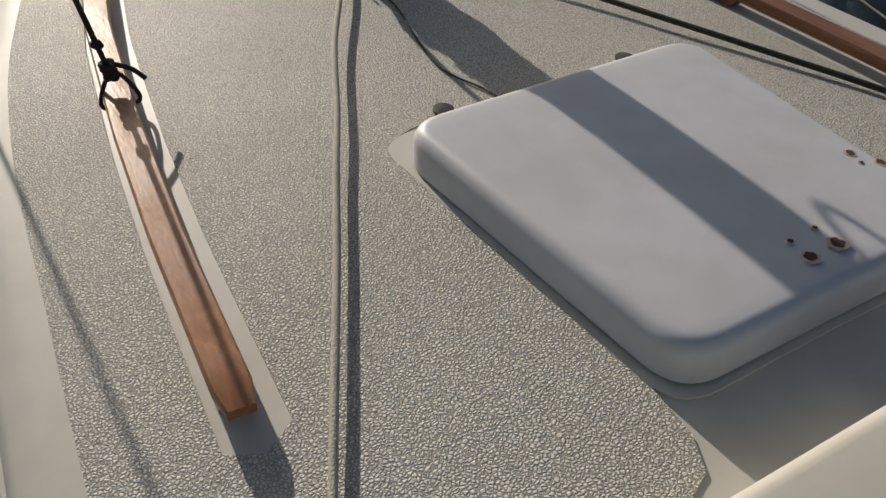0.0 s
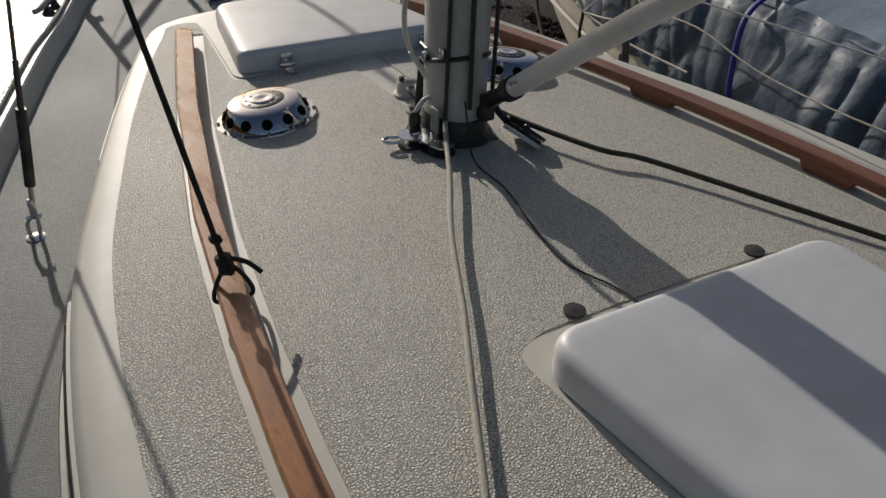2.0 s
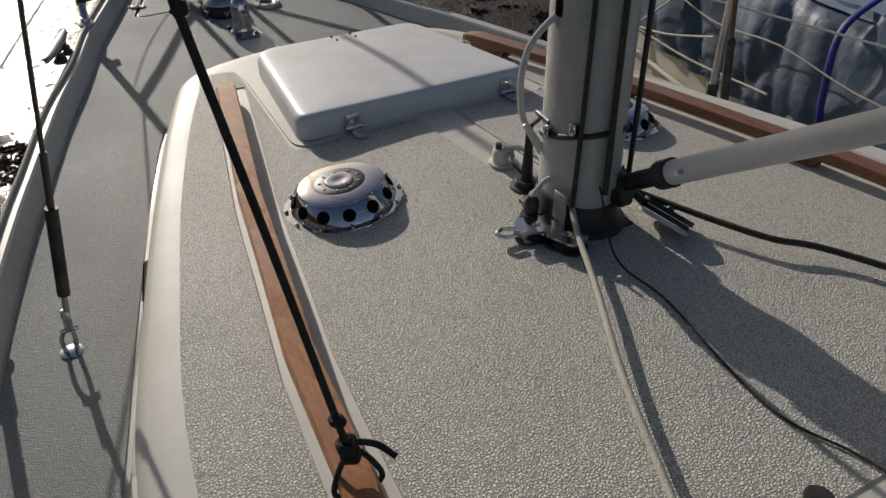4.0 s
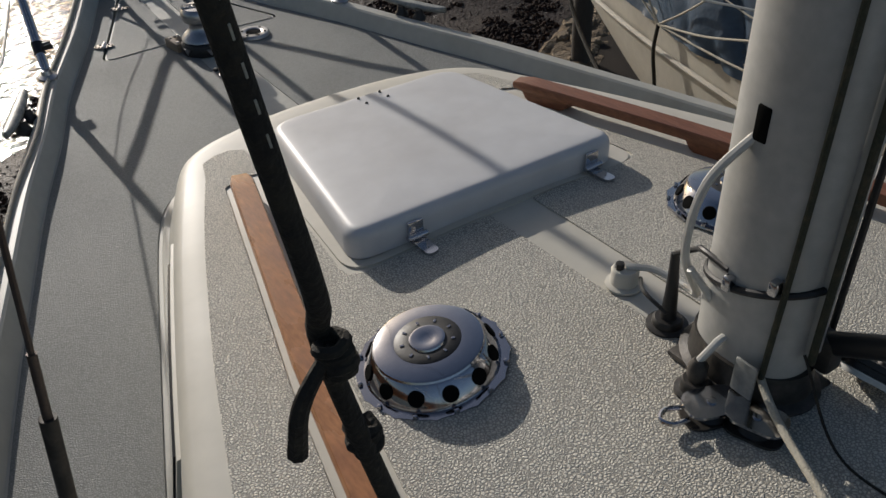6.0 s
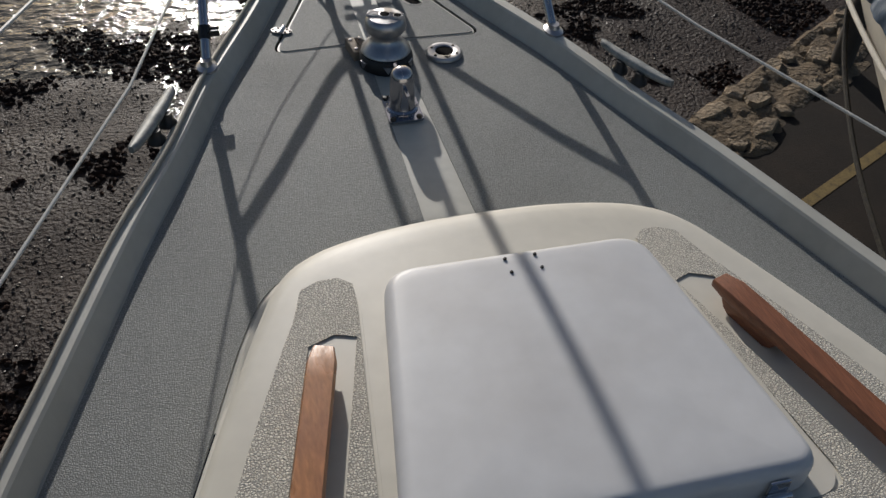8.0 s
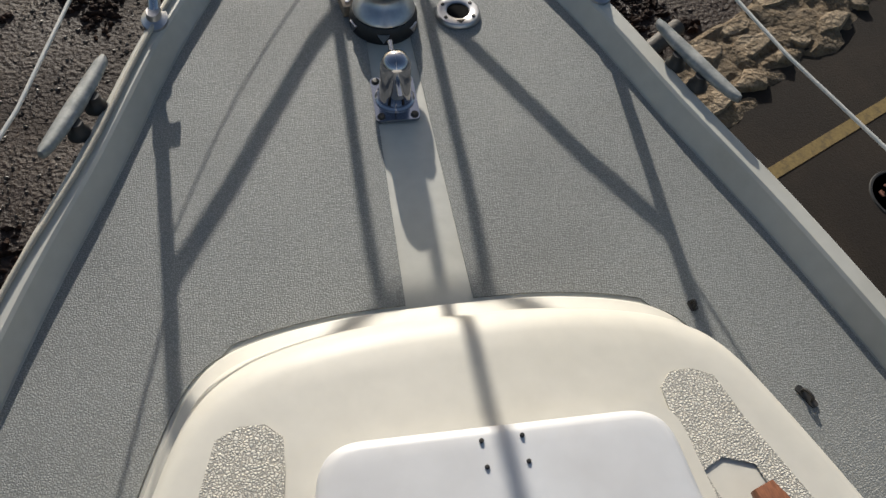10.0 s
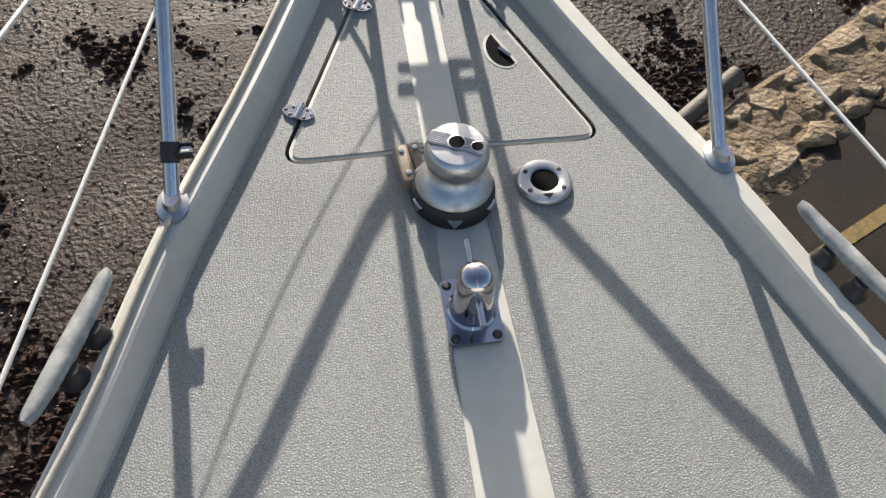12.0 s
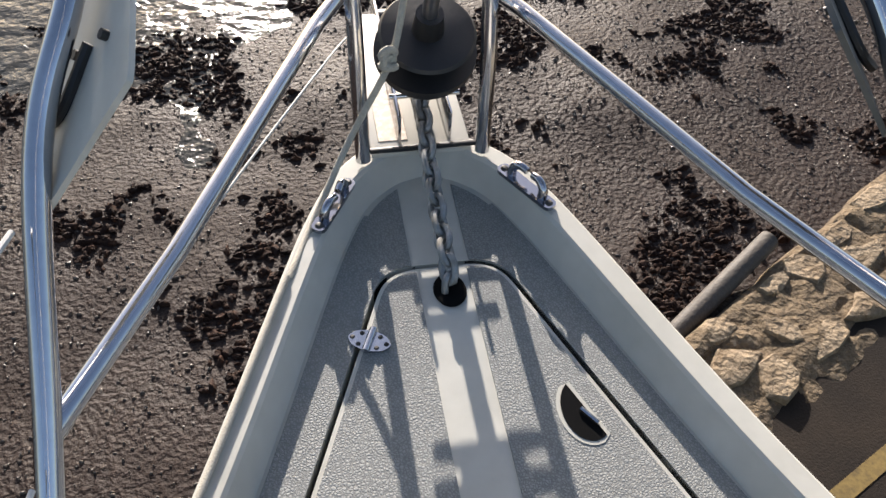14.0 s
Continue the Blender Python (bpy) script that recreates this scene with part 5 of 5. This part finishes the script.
bm = bmesh.new()
prev = None
for t in np.linspace(-1.2, 9, 205):
    c = STONE_A + STONE_D * t - STONE_N * 0.22
    ring = []
    for o in np.linspace(0.30, -0.42, 19):
        edge = min(1.0, (0.30 - o) / 0.05)
        wob = 0.07 * noise.noise(Vector((t * 1.7, 0.3, o))) * (1.0 if o < 0.1 else 0.25)
        low = 0.12 * (1 - edge) + 0.05 * max(0.0, (-0.22 - o) / 0.20)
        p = c + STONE_N * (o + wob)
        ring.append(bm.verts.new((p.x, p.y, SLIP_Z + 0.035 + rock_height(t, o) - low)))
    p = c + STONE_N * 0.31
    ring.insert(0, bm.verts.new((p.x, p.y, -3.0)))
    if prev:
        for k in range(len(ring) - 1):
            bm.faces.new((prev[k], prev[k + 1], ring[k + 1], ring[k]))
    prev = ring
part("bedding", bm, MORTAR, wall, angle=25)
r5 = random.Random(5)
for row in range(3):
    t = -1.1 + 0.21 * row
    while t < 8.5:
        wide = r5.uniform(0.14, 0.40)
        o = (0.17, -0.02, -0.22)[row] + r5.uniform(-0.03, 0.03)
        c = STONE_A + STONE_D * (t + wide / 2) + STONE_N * (o - 0.22)
        t += wide * r5.uniform(1.05, 1.6)
        if r5.random() < 0.22:
            continue
        k = r5.randint(6, 9)
        ph = r5.uniform(0, 6)
        deep = r5.uniform(0.07, 0.13)
        top = SLIP_Z + r5.uniform(0.040, 0.062)
        tx, ty = r5.uniform(-0.08, 0.08), r5.uniform(-0.08, 0.08)
        bm = bmesh.new()
        rad = [r5.uniform(0.62, 1.22) for _ in range(k)]
        rings = []
        for f, dz in ((1.06, -0.10), (1.0, -0.020), (0.90, -0.002), (0.5, r5.uniform(-0.010, 0.010))):
            ring = []
            for q in range(k):
                a = ph + 2 * math.pi * q / k
                u, v = wide * 0.55 * rad[q] * f * math.cos(a), deep * rad[q] * f * math.sin(a)
                p = c + STONE_D * u + STONE_N * v
                ring.append(bm.verts.new((p.x, p.y, top + dz + tx * u + ty * v + r5.uniform(-0.009, 0.009))))
            rings.append(ring)
        for A, B in zip(rings, rings[1:]):
            for q in range(k):
                bm.faces.new((A[q], A[(q + 1) % k], B[(q + 1) % k], B[q]))
        bm.faces.new(rings[-1])
        part("stone", bm, STONE, wall, angle=18)

pl = thing("timber_pile", (0, 0, 0), "round wet timber pile with fresh sawn end lying at the slipway", "pile")
A, B = Vector((1.54, 6.42, -2.76)), Vector((2.46, 7.03, -2.60))
part("trunk", tube([A, A.lerp(B, 0.5), B], 0.062, 18), PILE, pl)
part("sawn_end", tube([B, B + (B - A).normalized() * 0.006], 0.055, 18), CUTWOOD, pl)

mh = thing("manhole", (3.43, 5.44, SLIP_Z), "round iron drain cover with red brick pieces set in asphalt", "drain cover")
part("rim", lathe([(0.195, 0.0), (0.20, 0.008), (0.213, 0.008), (0.218, 0.0)], 40), IRON, mh)
for i in range(40):
    x, y = r5.uniform(-0.17, 0.17), r5.uniform(-0.17, 0.17)
    if x * x + y * y < 0.17 ** 2:
        bm = rbox(0.03, 0.018, 0.012, 0.003, (0, 0, 0), 1)
        bmesh.ops.transform(bm, matrix=Matrix.Translation((x, y, 0.0)) @ Matrix.Rotation(r5.uniform(0, 3), 4, "Z"), verts=bm.verts[:])
        part("brick_piece", bm, BRICKM, mh)

# ---------------------------------------------------------------- neighbouring yacht under a tarpaulin
nb = thing("covered_yacht", (0, 0, 0), "old white yacht alongside under a draped blue tarpaulin", "yacht")
NBX, NBB, NBY, NBZ = 2.42, 1.02, 5.5, -0.22


def nb_half(y):
    t = max(0.0, min(1.0, (NBY - y) / 4.2))
    return NBB * (1 - (1 - t) ** 2.1) ** 0.9


bm = bmesh.new()
stations = [NBY - 6.4 * (i / 40) ** 1.5 for i in range(41)]
prev = None
for y in stations:
    ring = []
    hb = nb_half(y)
    for s in range(-8, 9):
        t = abs(s) / 8
        ang = t * math.pi / 2
        x = hb * math.sin(ang) ** 0.5
        fore = max(0.0, 1 - (NBY - y) / 2.8)
        depth = -1.15 * math.cos(ang) ** 0.9 * (1 - 0.68 * fore)
        ring.append(bm.verts.new((NBX + math.copysign(x, s) if s else NBX, y - 0.5 * fore * math.cos(ang), NBZ + depth)))
    if prev:
        for k in range(16):
            bm.faces.new((prev[k], prev[k + 1], ring[k + 1], ring[k]))
    prev = ring
part("hull", bm, HULLN, nb, "chalky white hull")
bm = bmesh.new()
prev = None
for y in stations:
    hb = nb_half(y)
    ring = [bm.verts.new((NBX + hb * u, y, NBZ + 0.03 * (1 - u * u))) for u in np.linspace(-1, 1, 9)]
    if prev:
        for k in range(8):
            bm.faces.new((prev[k], prev[k + 1], ring[k + 1], ring[k]))
    prev = ring
part("deck", bm, HULLN, nb)
part("gunwale", tube([(NBX - nb_half(y) - 0.004, y, NBZ - 0.15) for y in stations[1:]], 0.011, 8), HULLN, nb)
part("chafe_rope", tube(spline([(NBX - nb_half(y) * w, y - 0.1, NBZ + z) for y, w, z in ((5.3, 0.9, -0.15), (4.9, 0.97, -0.42), (4.2, 0.985, -0.62), (3.2, 0.99, -0.75), (1.5, 0.98, -0.8))], 8), 0.012, 8), ROPE_B, nb, "dark rope along the hull")


def tarp_grid(y0, y1, n, prof, seed, amp):
    bm = bmesh.new()
    prev = None
    for i in range(n + 1):
        y = y1 + (y0 - y1) * i / n
        hb = nb_half(y)
        ring = []
        for j in range(len(prof) * 4 - 3):
            a, b = prof[j // 4], prof[min(j // 4 + 1, len(prof) - 1)]
            t = (j % 4) / 4
            u, z = a[0] + (b[0] - a[0]) * t, a[1] + (b[1] - a[1]) * t
            tie = round((y + 0.12 * math.sin(y * 3.1)) / 0.62) * 0.62
            fan = abs(y - tie) / (0.16 + max(0.0, z + 0.13))
            crease = abs(math.sin(fan * 3.6 + 2.2 * noise.noise(Vector((y * 2.3, z * 2.5, seed))))) ** 0.5
            fine = abs(math.sin(y * 19.0 - 5.0 * z + 6 * noise.noise(Vector((y * 1.7, z * 2, seed + 9))))) ** 0.6
            fold = amp * (crease - 0.6 + 0.4 * (fine - 0.5)) * (1.3 - abs(z - 0.12)) * (0.3 + 1.1 * max(0.0, 0.5 + noise.noise(Vector((y * 1.3, z * 3.0, seed + 4)))))
            w = noise.noise(Vector((y * 4, u * 4, seed + z * 5))) * amp * 0.7
            x = NBX + hb * u - (fold + w) * (1 if u < 0 else -1)
            ring.append(bm.verts.new((x, y + w, NBZ + z + 0.4 * w)))
        if prev:
            for k in range(len(ring) - 1):
                bm.faces.new((prev[k], prev[k + 1], ring[k + 1], ring[k]))
        prev = ring
    return bm


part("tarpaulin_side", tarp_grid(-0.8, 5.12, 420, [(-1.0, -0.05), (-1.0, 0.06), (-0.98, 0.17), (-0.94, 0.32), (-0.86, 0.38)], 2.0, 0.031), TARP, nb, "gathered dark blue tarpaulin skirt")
part("tarpaulin_top", tarp_grid(-0.8, 5.05, 110, [(-0.89, 0.36), (-0.5, 0.46), (0.0, 0.57), (0.5, 0.44), (0.95, 0.30), (0.99, 0.0)], 6.0, 0.022), TARP_L, nb, "paler blue tarpaulin top")
for y in (1.2, 2.75, 3.62):
    hb = nb_half(y)
    part("strap", tube(spline([(NBX - hb * 0.80, y, NBZ + 0.42), (NBX - hb * 0.95 - 0.03, y, NBZ + 0.33), (NBX - hb * 1.0 - 0.02, y - 0.02, NBZ + 0.12), (NBX - hb * 1.0, y - 0.03, NBZ - 0.02)], 8), 0.014, 8, squash=0.4), STRAP, nb, "bright blue tie strap")
part("tie_line", tube(spline([(NBX - nb_half(y) * 0.985 - 0.035, y, NBZ + 0.20 + 0.02 * math.sin(y * 7)) for y in np.linspace(4.0, -0.5, 14)], 4), 0.0032, 7), ROPE_W, nb, "pale cord tying the tarpaulin")
tie = Vector((NBX - nb_half(3.9) - 0.03, 3.9, NBZ - 0.03))
for dy, up_by, out in ((-0.62, 0.14, 0.045), (-0.38, 0.24, 0.045), (0.22, 0.27, 0.05), (0.42, 0.22, 0.05), (-0.95, 0.05, 0.04)):
    end = Vector((NBX - nb_half(3.9 + dy) - out, 3.9 + dy, NBZ + up_by))
    part("tie_cord", tube(spline([tie, tie.lerp(end, 0.5) + Vector((-0.015, 0, -0.012)), end], 6), 0.0045, 7), ROPE_W, nb, "pale cord pulling the tarpaulin down")
part("hanging_rope", tube(spline([tie, tie + Vector((0.0, 0.01, -0.12)), tie + Vector((0.02, 0.0, -0.28)), tie + Vector((0.05, 0.0, -0.5))], 6), 0.008, 8), ROPE_B, nb, "dark rope hanging down the hull")
pile2 = thing("mooring_pile", (4.9, 7.8, -3.0), "dark vertical timber pile standing in the mud", "pile")
part("post", tube([(0, 0, 0), (0, 0, 1.0), (0.02, 0, 1.7)], 0.10, 14), PILE, pile2)
